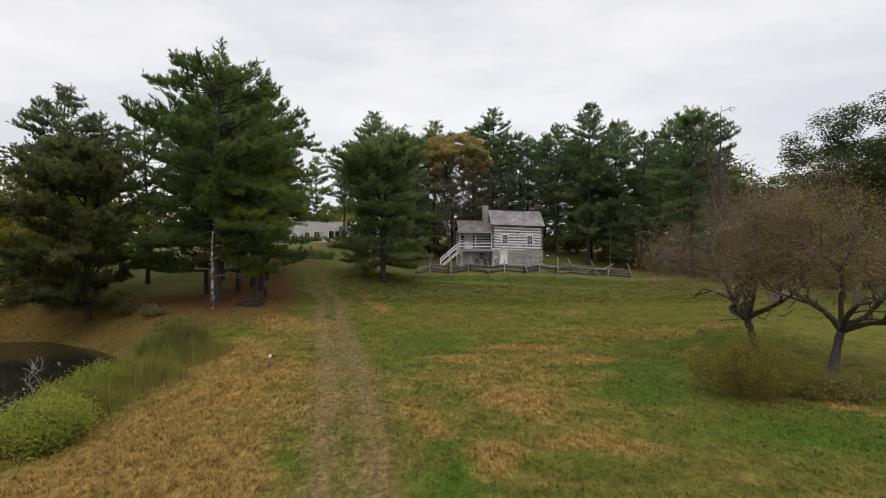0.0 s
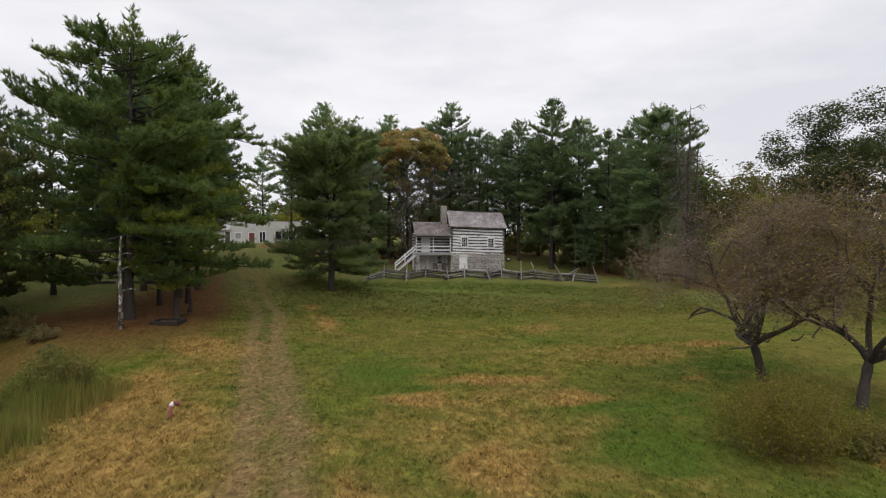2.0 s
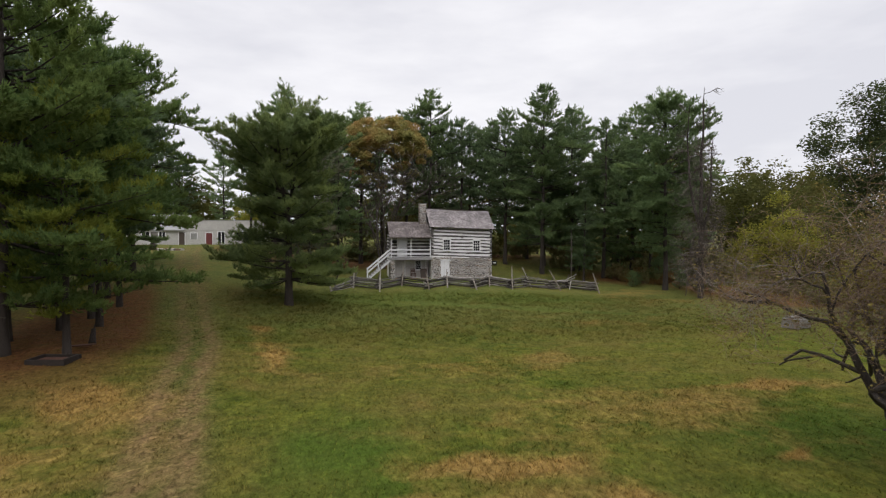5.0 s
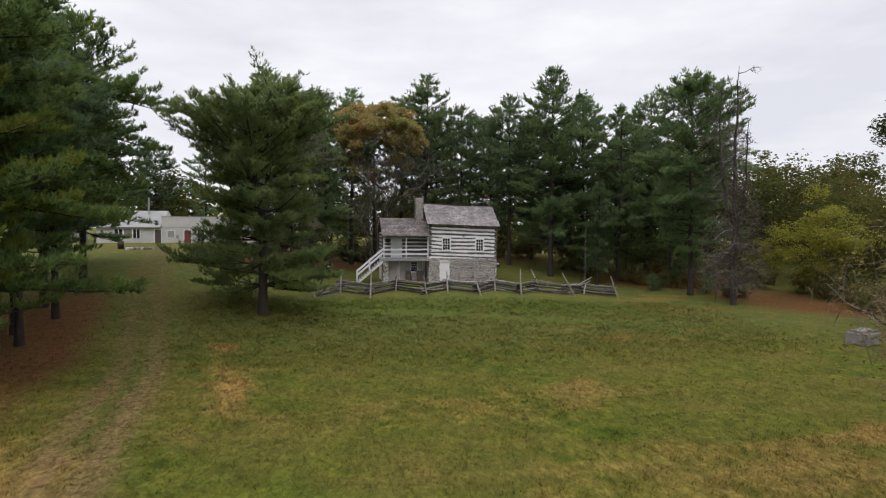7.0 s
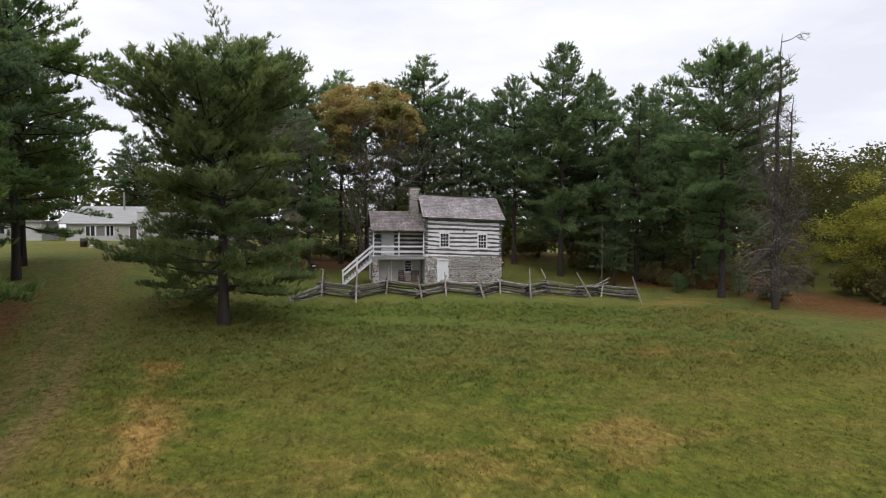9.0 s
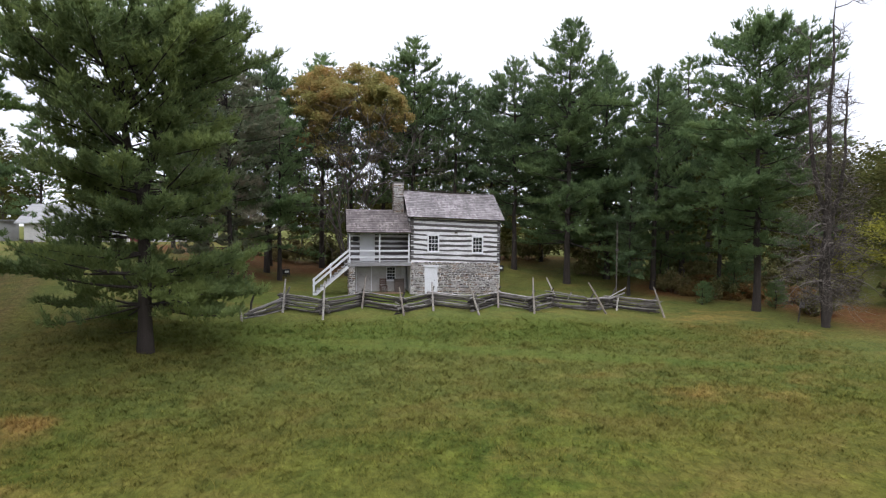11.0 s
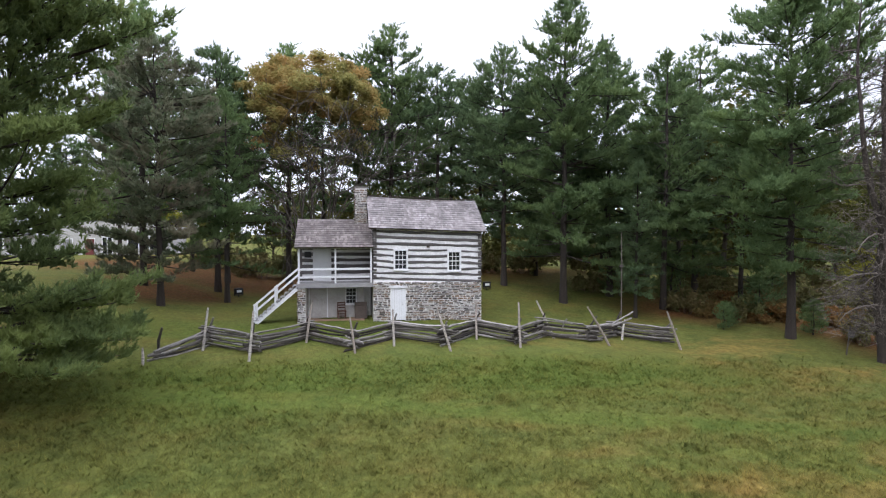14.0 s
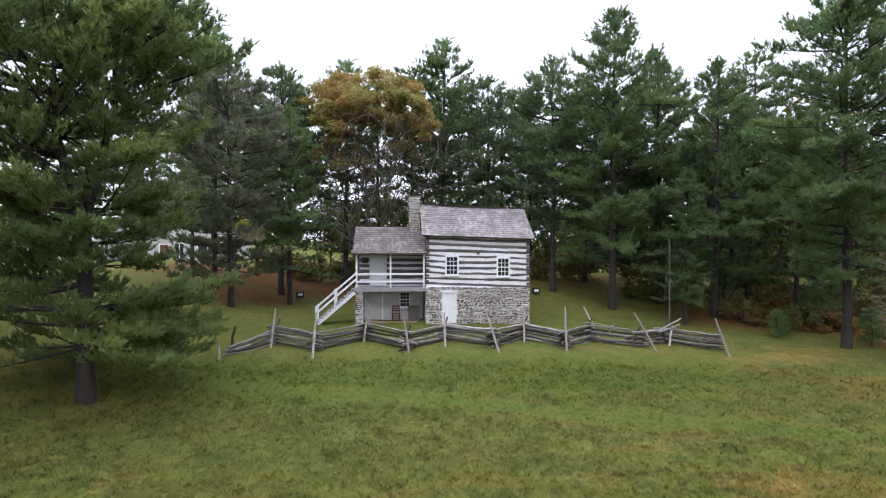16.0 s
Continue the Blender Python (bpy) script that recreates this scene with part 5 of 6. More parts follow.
for (x, y, lean, tall), (cx, cy) in zip(STAKES, CORNERS):
    z = h1(x, y)
    part("stake", Shape().tube([(x - lean * 0.08, y - 0.08, z - 0.15), (x + lean * 0.45, y + 0.32, z + tall * 0.5), (x + lean, y + 0.6, z + tall)], [0.068, 0.062, 0.042], 6), STAKE, fence)
    back, z = fr.uniform(0.1, 0.34), h1(cx, cy)
    part("stake", Shape().tube([(cx - back * 0.4, cy + 0.42, z - 0.1), (cx, cy + 0.15, z + 0.8), (cx + back, cy - 0.12, z + 1.22 + 0.3 * fr.random())], [0.07, 0.065, 0.045], 6), RAIL, fence)
# loose poles thrown on top near the far end
for (xa, ya, za), (xb, yb, zb) in (((23.7, 69.1, 0.70), (25.1, 69.0, 1.58)), ((23.6, 69.0, 0.62), (24.9, 68.8, 1.25)), ((19.0, 68.6, 1.12), (21.6, 68.0, 0.92)), ((20.5, 68.4, 0.55), (20.75, 68.3, 1.15))):
    lay_rail(TOP_RAILS, Vector((xa, ya, h1(xa, ya) + za)), Vector((xb, yb, h1(xb, yb) + zb)), 0.8)

# ---- white farm building beyond the lane ----
barn = thing("farm_building", "long low white stucco farm building with pale roof", "building", pose(0, 0, h1(-24, 112) - 0.1))
BX0, BX1, BY0, BY1 = -33.5, -12.0, 112.0, 120.0


def add_opening(parent, name, x0, x1, z0, z1, material, label, frame_material=WHITE, panes=0):
    o = part(name, Shape().box(x0, x1, BY0 - 0.03, BY0 + 0.02, z0, z1), material, parent, label)
    part("frame", Shape().box(x0 - 0.1, x0, BY0 - 0.06, BY0, z0, z1 + 0.1).box(x1, x1 + 0.1, BY0 - 0.06, BY0, z0, z1 + 0.1).box(x0, x1, BY0 - 0.06, BY0, z1, z1 + 0.1), frame_material, o)
    for k in range(1, panes):
        x = x0 + (x1 - x0) * k / panes
        part("mullion", Shape().box(x - 0.05, x + 0.05, BY0 - 0.07, BY0 - 0.032, z0, z1), frame_material, o)
    return o


part("wall", Shape().box(BX0, BX1, BY0, BY0 + 0.3, -0.3, 2.5).box(BX0, BX0 + 0.3, BY0 + 0.3, BY1, -0.3, 2.5).box(BX1 - 0.3, BX1, BY0 + 0.3, BY1, -0.3, 2.5).box(BX0 + 0.3, BX1 - 0.3, BY1 - 0.3, BY1, -0.3, 2.5), STUCCO, barn)
rf = Shape()
rf.add([(x, y, z) for x in (-34.4, -24.5) for y, z in ((BY0 - 0.4, 2.42), (BY0 + 4, 4.95), (BY1 + 0.4, 2.42), (BY0 - 0.4, 2.55), (BY0 + 4, 5.08), (BY1 + 0.4, 2.55))], [(0, 1, 7, 6), (1, 2, 8, 7), (3, 9, 10, 4), (4, 10, 11, 5), (0, 6, 9, 3), (2, 5, 11, 8), (0, 3, 4, 1), (1, 4, 5, 2), (6, 7, 10, 9), (7, 8, 11, 10)])
roof = part("roof", rf, METAL_ROOF, barn, "pale grey roof laid in courses")
for k in range(1, 9):
    y, z = BY0 - 0.4 + 4.4 * k / 9, 2.555 + 2.53 * k / 9
    part("roof_course", Shape().beam((-34.42, y, z), (-24.48, y, z), 0.06, 0.03), STUCCO, roof)
part("parapet", Shape().box(-24.4, BX1, BY0 - 0.05, BY0 + 0.35, 2.502, 4.1).box(-24.4, BX1, BY0 + 0.35, BY1, 3.3, 3.5), STUCCO, barn)
part("coping", Shape().box(-24.45, BX1 + 0.05, BY0 - 0.1, BY0 + 0.4, 4.102, 4.18), METAL_ROOF, barn)
gb = Shape()
gb.add([(x, y, z) for x in (-24.7, -24.42) for y, z in ((BY0, 2.5), (BY1, 2.5), (BY0 + 4, 4.85))], [(0, 2, 1), (3, 4, 5), (0, 1, 4, 3), (1, 2, 5, 4), (2, 0, 3, 5)])
part("gable", gb, STUCCO, barn)
add_opening(barn, "window", -31.0, -29.9, 0.85, 2.2, GLASS, "narrow dark sash window", WHITE, 2)
add_opening(barn, "window", -29.7, -28.6, 0.85, 2.2, ROCK, "broad grey picture window", WHITE)
add_opening(barn, "window", -28.4, -27.5, 0.85, 2.2, GLASS, "narrow dark sash window", WHITE, 2)
add_opening(barn, "door", -25.4, -24.5, 0.1, 2.15, DARKWOOD, "dark door")
add_opening(barn, "notice_board", -23.6, -22.6, 1.0, 2.0, METAL_ROOF, "pale grey notice board")
add_opening(barn, "door", -21.2, -20.2, 0.1, 2.05, RED_PAINT, "red door")
add_opening(barn, "window", -19.3, -18.3, 0.3, 2.2, GLASS, "tall dark window", WHITE, 2)
add_opening(barn, "window", -16.5, -13.0, 0.8, 2.3, GLASS, "wide dark window", WHITE, 3)
part("flue", Shape().tube([(-27.1, BY0 + 3.0, 4.3), (-27.1, BY0 + 3.0, 7.1)], [0.12, 0.12], 8), METAL_ROOF, barn, "tall white flue pipe")
shed = thing("shed", "small white shed with a flat roof", "shed", pose(0, 0, h1(-40, 112)))
part("wall", Shape().box(-46, -37, 113, 118, -0.3, 2.6), STUCCO, shed)
part("roof", Shape().box(-46.3, -36.7, 112.7, 118.3, 2.602, 2.8), METAL_ROOF, shed)
add_opening(shed, "window", -43, -41, 1.0, 2.0, GLASS, "dark window")

# ---- orchard, bank and undergrowth ----


def apple(seed, label, limbs, tall, wide, lean, leafy_share):
    """An old apple tree: leaning trunk, crooked limbs and an umbrella of bare twigs."""
    rng = np.random.default_rng(seed)
    root = thing("apple_tree", label, "apple tree", None, "old apple trees")
    fork = np.array([lean[0], lean[1], 1.75])
    s = np.linspace(0, 1, 6)
    trunk = np.stack([fork[0] * s ** 1.3, fork[1] * s, -0.2 + (fork[2] + 0.2) * s], 1)
    part("trunk", mesh_from("trunk", *tubes([(trunk, 0.205 - 0.05 * s + 0.1 * np.exp(-s * 9) + 0.02 * np.sin(s * 17))], 9), BARK_DARK, True), BARK_DARK, root, "rough grey-brown bark")
    heavy, twigs = [], []
    for a, rise, L in limbs:
        d0 = unit(np.array([math.cos(radians(a)), math.sin(radians(a)), rise]))
        ln, tips = [], []
        grow(rng, fork - (0, 0, 0.1), d0, L, 0.14, 5, ln, tips, 0.62, 3, 0.10, 0.24, 0.74, 0.007)
        for pts, rad in ln:
            pts = pts * (1, 1, 1) + np.clip(pts[:, 2:] - fork[2] - 0.6, 0, None) * (0, 0, 0.32)
            if rad[0] > 0.04:
                (heavy if pts[-1][2] > 1.6 else []).append((pts, rad))
            else:
                twigs.append((pts, rad))
    hub, span = np.array([lean[0], lean[1], tall * 0.55]), np.array([wide, wide, tall * 0.46])
    keep = [t for t in twigs if np.linalg.norm((t[0][-1] - hub) / span) < 1.0 and t[0][-1][2] > 3.0 + 1.5 * math.exp(-((t[0][-1][0] - lean[0]) ** 2 + (t[0][-1][1] - lean[1]) ** 2) / 6.0)]
    tagged(part("limbwork", mesh_from("limbwork", *tubes(heavy, 6), BARK_DARK, True), BARK_DARK, root), kind="stuff")
    # fine drooping shoots fill the umbrella
    ends = np.array([t[0][-1] for t in keep])
    fine = []
    for i in rng.integers(0, len(ends), 4300):
        d = unit(rng.normal(0, 1, 3) * (1, 1, 0.7) + (0, 0, 0.15))
        L = rng.uniform(0.4, 1.2)
        p = ends[i] + rng.normal(0, 0.25, 3)
        pts = [p, p + d * L * 0.5 + rng.normal(0, 0.05, 3), p + d * L + rng.normal(0, 0.08, 3) - (0, 0, 0.1 * L)]
        fine.append((np.array(pts), np.array([0.008, 0.006, 0.004])))
    v, f = tubes([(p, 0.55 * r) for p, r in keep], 4)
    tagged(part("branchwork", mesh_from("branchwork", v, f, TWIG_GREY, True), TWIG_GREY, root, "bare grey twigs"), kind="stuff")
    v, f = tubes(fine, 3)
    tagged(part("twig_mass", mesh_from("twig_mass", v, f, TWIG, True), TWIG, root), kind="stuff")
    n = int(len(fine) * leafy_share)
    pos = np.array([fine[i][0][-1] for i in rng.integers(0, len(fine), n)]) + rng.normal(0, 0.2, (n, 3))
    v, f = leaves(rng, pos, 0.045)
    tagged(part("leaves", mesh_from("leaves", v, f, APPLE_LEAF), APPLE_LEAF, root), kind="stuff")
    return root


stand(apple(61, "old apple tree with bare reddish twigs and a leaning trunk", [(172, 0.35, 2.0), (60, 1.5, 2.3), (110, 1.6, 2.4), (-20, 1.5, 2.2), (250, 1.2, 2.1), (128, 0.8, 2.5)], 11.8, 5.6, (-0.55, 0.0), 2.6), 17.4, 27.4)
stand(apple(62, "old apple tree with brown withered leaves and a forked trunk", [(10, 0.4, 2.3), (140, 1.3, 2.3), (80, 1.6, 2.4), (-40, 0.8, 2.2), (220, 1.0, 2.1)], 11.8, 5.6, (0.5, 0.2), 5.0), 18.6, 23.8)


def bush(name, seed, wide, deep, tall, label, leaf, size=0.07, count=7000, stems=60, category="bush"):
    """A low bush: many thin stems from the ground and small leaves in uneven clumps."""
    rng = np.random.default_rng(seed)
    root = thing(name, label, category, None, "shrubs of the bank and the undergrowth")
    lines, ends = [], []
    for i in range(stems):
        a, r = rng.uniform(0, 6.28), math.sqrt(rng.random())
        b = np.array([math.cos(a) * r * wide * 0.55, math.sin(a) * r * deep * 0.55, -0.1])
        e = np.array([math.cos(a) * r * wide, math.sin(a) * r * deep, tall * (1.05 - 0.55 * r * r) * rng.uniform(0.7, 1.05)])
        s = np.linspace(0, 1, 4)[:, None]
        lines.append((b + (e - b) * s + rng.normal(0, 0.05, (4, 3)) * (s > 0), np.array([0.016, 0.013, 0.010, 0.006])))
        ends.append((b, e))
    k = rng.integers(0, stems, count // 16)
    q = rng.uniform(0.25, 1.02, count // 16) ** 0.8
    c = np.array([ends[i][0] + (ends[i][1] - ends[i][0]) * t for i, t in zip(k, q)]) + rng.normal(0, 0.12, (count // 16, 3))
    pos = np.repeat(c, 16, 0) + rng.normal(0, 0.15, (count // 16 * 16, 3))
    pos[:, 2] = np.maximum(pos[:, 2], 0.02)
    v, f = tubes(lines, 4)
    tagged(part("stem_mass", mesh_from("stem_mass", v, f, TWIG), TWIG, root), kind="stuff")
    v, f = leaves(rng, pos, size, 0.8)
    tagged(part("leaves", mesh_from("leaves", v, f, leaf), leaf, root), kind="stuff")
    return root


stand(bush("shrub", 71, 2.3, 1.7, 2.3, "loose olive-green shrub in the field", SHRUB_LEAF, 0.03, 26000, 60), 12.6, 20.2)
stand(bush("shrub", 72, 1.9, 1.1, 0.9, "low bramble thicket with dull brown-green leaves", BUSH_LEAF, 0.05, 4000, 60), 15.8, 19.6)
bank_a = stand(bush("shrub", 73, 1.15, 1.5, 1.15, "dense yellow-green shrub on the pond bank", BANK_LEAF, 0.045, 14000, 80), -10.3, 16.6)
bank_b = stand(bush("shrub", 74, 1.7, 1.6, 2.5, "upright green shrub beside reeds", BUSH_LEAF, 0.05, 12000, 60), -11.0, 28.0, 0.8)
copy_thing(bank_a, at(-11.0, 18.9, 0.85, 190))
copy_thing(bank_a, at(-11.4, 21.4, 0.8, 10))
copy_thing(bank_b, at(-13.5, 30.5, 0.7, 60))
thicket = stand(bush("shrub", 75, 2.6, 2.0, 2.6, "tangled undergrowth at the edge of the woods", UNDERGROWTH, 0.15, 2400, 40), 46.5, 63.0)
rusty = stand(bush("shrub", 76, 2.4, 1.6, 1.3, "rust-coloured autumn undergrowth beneath the pines", RUST_LEAF, 0.13, 1800, 40), 41.0, 70.5)
plant(thicket, (50, 59, 1.2, 40), (44.5, 57.5, 0.9, 120), (48, 68, 1.2, 200), (52, 53, 1.2, 10), (55, 46, 1.3, 80), (44, 72, 1.1, 310), (50, 40, 1.2, 150), (44, 46, 0.9, 250), (38, 66, 0.7, 20), (56, 36, 1.4, 60), (41, 76, 1.1, 130), (47, 80, 1.3, 220), (45.6, 59.4, 0.75, 260), (27, 93, 1.2, 70))
plant(thicket, (20, 98, 1.3, 170), (34, 95, 1.3, 270), (13, 99, 1.2, 10), (6, 100, 1.1, 100), (41, 88, 1.3, 200), (33.5, 86.0, 1.0, 290), (36.0, 73.4, 0.7, 30), (33.4, 76.4, 0.75, 100), (38.6, 75.6, 0.8, 200), (29.0, 83.0, 0.7, 330), (40.0, 81.0, 1.1, 60), (22.0, 92.0, 0.9, 130), (0.0, 99.0, 1.2, 33), (4.0, 102.0, 1.3, 81))
plant(thicket, (-4.5, 103.0, 1.2, 144), (9.0, 101.0, 1.2, 250), (-25, 42.5, 0.8, 20), (-30, 43, 1.0, 120), (-36, 43, 1.2, 220), (-19.5, 40.5, 0.5, 300), (-42, 36, 1.2, 70), (-33, 49, 1.1, 0), (-17.0, 38.2, 0.36, 40), (-19.4, 39.6, 0.42, 140), (-15.2, 35.6, 0.28, 310))
plant(rusty, (38.4, 73.6, 0.9, 90), (34.5, 75.0, 0.8, 180), (38.0, 78.0, 1.0, 30), (36.2, 72.6, 0.5, 250))


def blades_mesh(rng, x, y, tall, wide, bend, count):
    """Grass blades: bent slivers rooted on the ground, count to a spot."""
    n = len(x)
    X, Y = np.repeat(x, count) + rng.normal(0, 0.05, n * count), np.repeat(y, count) + rng.normal(0, 0.05, n * count)
    a = np.repeat(rng.uniform(0, 6.28, n), count) + rng.normal(0, 0.6, n * count)
    T = np.repeat(tall, count) * rng.uniform(0.6, 1.3, n * count)
    root_ = np.stack([X, Y, height(X, Y) - 0.02], 1)
    d = np.stack([np.cos(a), np.sin(a), np.zeros_like(a)], 1)
    s = np.stack([-np.sin(a), np.cos(a), np.zeros_like(a)], 1)
    up = np.array([0, 0, 1.0])
    tip = root_ + up * T[:, None] * (0.95 - 0.25 * bend) + d * (T * bend)[:, None]
    w = (wide * T)[:, None]
    v = np.stack([root_ - s * w, root_ + s * w, tip], 1).reshape(-1, 3)
    return v, np.arange(len(v)).reshape(-1, 3)


# reeds along the pond's near bank
rng = np.random.default_rng(81)
t = rng.uniform(0, 1, 5200) ** 0.8
ry = 17.5 + 12 * t
rx = -10.9 - 0.5 * np.sin(t * 3.0) + rng.normal(0, 0.62, 5200) + 0.9 * t
v, f = blades_mesh(rng, rx, ry, rng.uniform(0.55, 1.3, 5200) * (0.75 + 0.25 * np.sin(ry * 1.7)), 0.013, 0.22, 4)
tagged(new("reeds", mesh_from("reeds", v, f, REED)), "tall yellow-green reeds along the pond bank", "reeds", kind="stuff")

# standing grass: longer where the camera flies over it
rng = np.random.default_rng(82)
n = 175000
gyy = 3 + 63 * rng.random(n) ** 1.2
half = 14 + 0.36 * np.clip(gyy - 9, 0, None)
across = rng.uniform(-1, 1, n)
gxx = across * half + 1.5 + 0.12 * (gyy - 9)
dry_, track_, duff_, lush_ = cover(gxx, gyy)
ok = (height(gxx, gyy) > -0.2) & (rng.random(n) > track_ * 0.85) & (rng.random(n) > duff_ * 0.7)
ok &= rng.random(n) < ss(1.0, 0.6, np.abs(across)) * ss(3, 11, gyy) * ss(66, 56, gyy)
gxx, gyy, dry_, lush_ = gxx[ok], gyy[ok], dry_[ok], lush_[ok]
clump = 0.5 + 0.5 * wobble(gxx, gyy, 1.9) * wobble(gyy, gxx + 4, 2.7)
tall = 0.07 + 0.10 * clump + 0.08 * dry_
v, f = blades_mesh(rng, gxx, gyy, tall, 0.085, 0.75, 3)
me = mesh_from("grass", v, f, BLADES)
set_cover(me, v[:, 0], v[:, 1])
tagged(new("grass", me), "short rough grass with dry tufts", "grass", kind="stuff")

rng = np.random.default_rng(83)
n = 62000
gyy = 45 + 20 * rng.random(n)
gxx = rng.uniform(-9, 33, n)
clump = 0.5 + 0.5 * wobble(gxx, gyy, 1.3) * wobble(gyy, gxx + 4, 2.1)
ok = (rng.random(n) < 0.25 + 0.75 * clump) & (rng.random(n) > mown(gxx, gyy) * 0.95) & (rng.random(n) < ss(65.5, 62.5, gyy) * ss(45, 50, gyy) * ss(-9, -3, gxx) * ss(33, 27, gxx))
ok &= rng.random(n) > cover(gxx, gyy)[1]
gxx, gyy, clump = gxx[ok], gyy[ok], clump[ok]
v, f = blades_mesh(rng, gxx, gyy, 0.12 + 0.17 * clump, 0.05, 0.85, 5)
me = mesh_from("tall_grass", v, f, BLADES)
set_cover(me, v[:, 0], v[:, 1])
tagged(new("tall_grass", me), "longer bent grass on the slope below the fence", "grass", kind="stuff")

# ---- loose things outdoors ----
# dead tree beside the right-hand woods
rng = np.random.default_rng(91)
dead = thing("dead_tree", "tall bare dead tree with two stems and fine twigs", "dead tree")
heavy, twigs = [], []
for ox, oy, top in ((0.0, 0.0, 20.0), (-1.3, 0.4, 18.4), (0.9, -0.3, 15.5)):
    zs = np.linspace(-0.3, top, 14)
    q = np.clip(zs / top, 0, 1)
    line = np.stack([ox * ss(0.22, 0.75, q) + rng.normal(0, 0.10, 14), oy * ss(0.22, 0.75, q) + rng.normal(0, 0.10, 14), zs], 1)
    heavy.append((line, 0.25 * (1 - q) ** 0.75 * (1 if ox == 0 else 0.72) + 0.015))
    for i in range(46):
        z = 1.5 + (top - 2.0) * rng.random() ** 1.3
        a = rng.uniform(0, 6.28)
        L = rng.uniform(0.6, 2.1) * (1.1 - 0.45 * z / top)
        o = np.array([np.interp(z, zs, line[:, 0]), np.interp(z, zs, line[:, 1]), z])
        grow(rng, o, unit(np.array([math.cos(a), math.sin(a), rng.uniform(-0.25, 0.6)])), L, 0.045, 2, twigs, [], 0.6, 4, 0.03, 0.26, 0.6, 0.008)
part("trunk", mesh_from("trunk", *tubes(heavy, 8), BARK_DARK, True), BARK_DARK, dead, "dark weathered bark")
tagged(part("twig_mass", mesh_from("twig_mass", *tubes(twigs, 3), BARK_GREY, True), BARK_GREY, dead), kind="stuff")
limbs_ = []
for a, z, L in ((-0.5, 3.2, 3.6), (0.3, 2.6, 2.6), (3.0, 2.8, 2.6), (2.6, 4.4, 3.0), (-0.9, 5.2, 3.0), (3.5, 6.3, 2.4)):
    s = np.linspace(0, 1, 5)
    limbs_.append((np.stack([math.cos(a) * L * s, math.sin(a) * L * s * 0.6, z + 0.25 * L * s - 0.62 * L * s ** 2], 1) + rng.normal(0, 0.05, (5, 3)), 0.055 * (1.1 - s)))
for ln_ in limbs_:
    part("dead_limb", mesh_from("dead_limb", *tubes([ln_], 6), TWIG_GREY, True), TWIG_GREY, dead, "pale broken limb")
fine = []
for i in range(1900):
    z = 1.2 + 14 * rng.random() ** 1.35
    a, r = rng.uniform(0, 6.28), (0.5 + 2.1 * math.exp(-((z - 4.5) / 6.5) ** 2)) * rng.random() ** 0.8
    o = np.array([math.cos(a) * r, math.sin(a) * r, z])
    d = unit(np.array([math.cos(a), math.sin(a), 0.2]) + rng.normal(0, 0.6, 3)) * rng.uniform(0.3, 0.9)
    fine.append((np.stack([o, o + d * 0.5 + rng.normal(0, 0.04, 3), o + d]), np.array([0.010, 0.008, 0.005])))
tagged(part("brushwood", mesh_from("brushwood", *tubes(fine, 3), TWIG_GREY), TWIG_GREY, dead, "fine grey-brown twigs"), kind="stuff")
stand(dead, 34.8, 62.4)

# pale lichened snag at the grove's edge
snag = thing("birch_snag", "thin pale lichen-blotched dead birch trunk", "dead tree")
part("trunk", Shape().tube([(0, 0, -0.2), (0.05, 0, 1.6), (-0.03, 0.05, 3.4), (0.1, 0, 5.4)], [0.14, 0.12, 0.095, 0.05], 8), BARK_PALE, snag, "", True)
for i in range(7):
    a, z = i * 2.4, 2.2 + i * 0.42
    part("stub", Shape().tube([(0, 0, z), (0.6 * math.cos(a), 0.6 * math.sin(a), z + 0.15), (1.1 * math.cos(a), 1.1 * math.sin(a), z + 0.1)], [0.035, 0.025, 0.01], 5), BARK_PALE, snag)
stand(snag, -13.8, 40.2)

# bare fallen brush at the pond's edge
rng = np.random.default_rng(92)
brush = thing("fallen_branch", "pale bare fallen branch lying in the pond's edge", "branch")
ln = []
for i in range(5):
    a = rng.uniform(-0.8, 3.6)
    grow(rng, (rng.normal(0, 0.5), rng.normal(0, 0.5), 0.0), unit(np.array([math.cos(a), math.sin(a), 0.5])), 1.4, 0.045, 3, ln, [], 0.5, 3, 0.02, 0.2, 0.7, 0.01)
part("branch", mesh_from("branch", *tubes(ln, 4), TWIG_GREY, True), TWIG_GREY, brush)
brush.matrix_basis = pose(-14.0, 21.0, -0.25)

# low timber frame on the needles
bed = thing("timber_frame", "low black timber frame round red-brown litter", "garden bed", at(-11.7, 41.9, 0.85, -8))
for x in (-1.0, 0.86):
    part("end_timber", Shape().box(x, x + 0.14, -0.62, 0.62, -0.06, 0.26, bev=0.012), BLACKWOOD, bed)
for y in (-0.76, 0.622):
    part("side_timber", Shape().box(-1.02, 1.02, y, y + 0.138, -0.06, 0.24, bev=0.012), BLACKWOOD, bed)
part("litter_fill", Shape().box(-0.858, 0.858, -0.62, 0.62, -0.08, 0.10), REDWOOD, bed, "red-brown bark litter")
stub = thing("tree_stump", "short dark broken stump on pine needles", "tree stump", at(-11.5, 45.4))
part("trunk", Shape().tube([(0, 0, -0.1), (0.02, 0, 0.3), (0.06, 0.03, 0.75)], [0.2, 0.15, 0.1], 8), BARK, stub, "", True)
part("splinter", Shape().tube([(0.08, 0.02, 0.7), (0.12, 0.04, 1.0)], [0.05, 0.012], 5), BARK, stub)
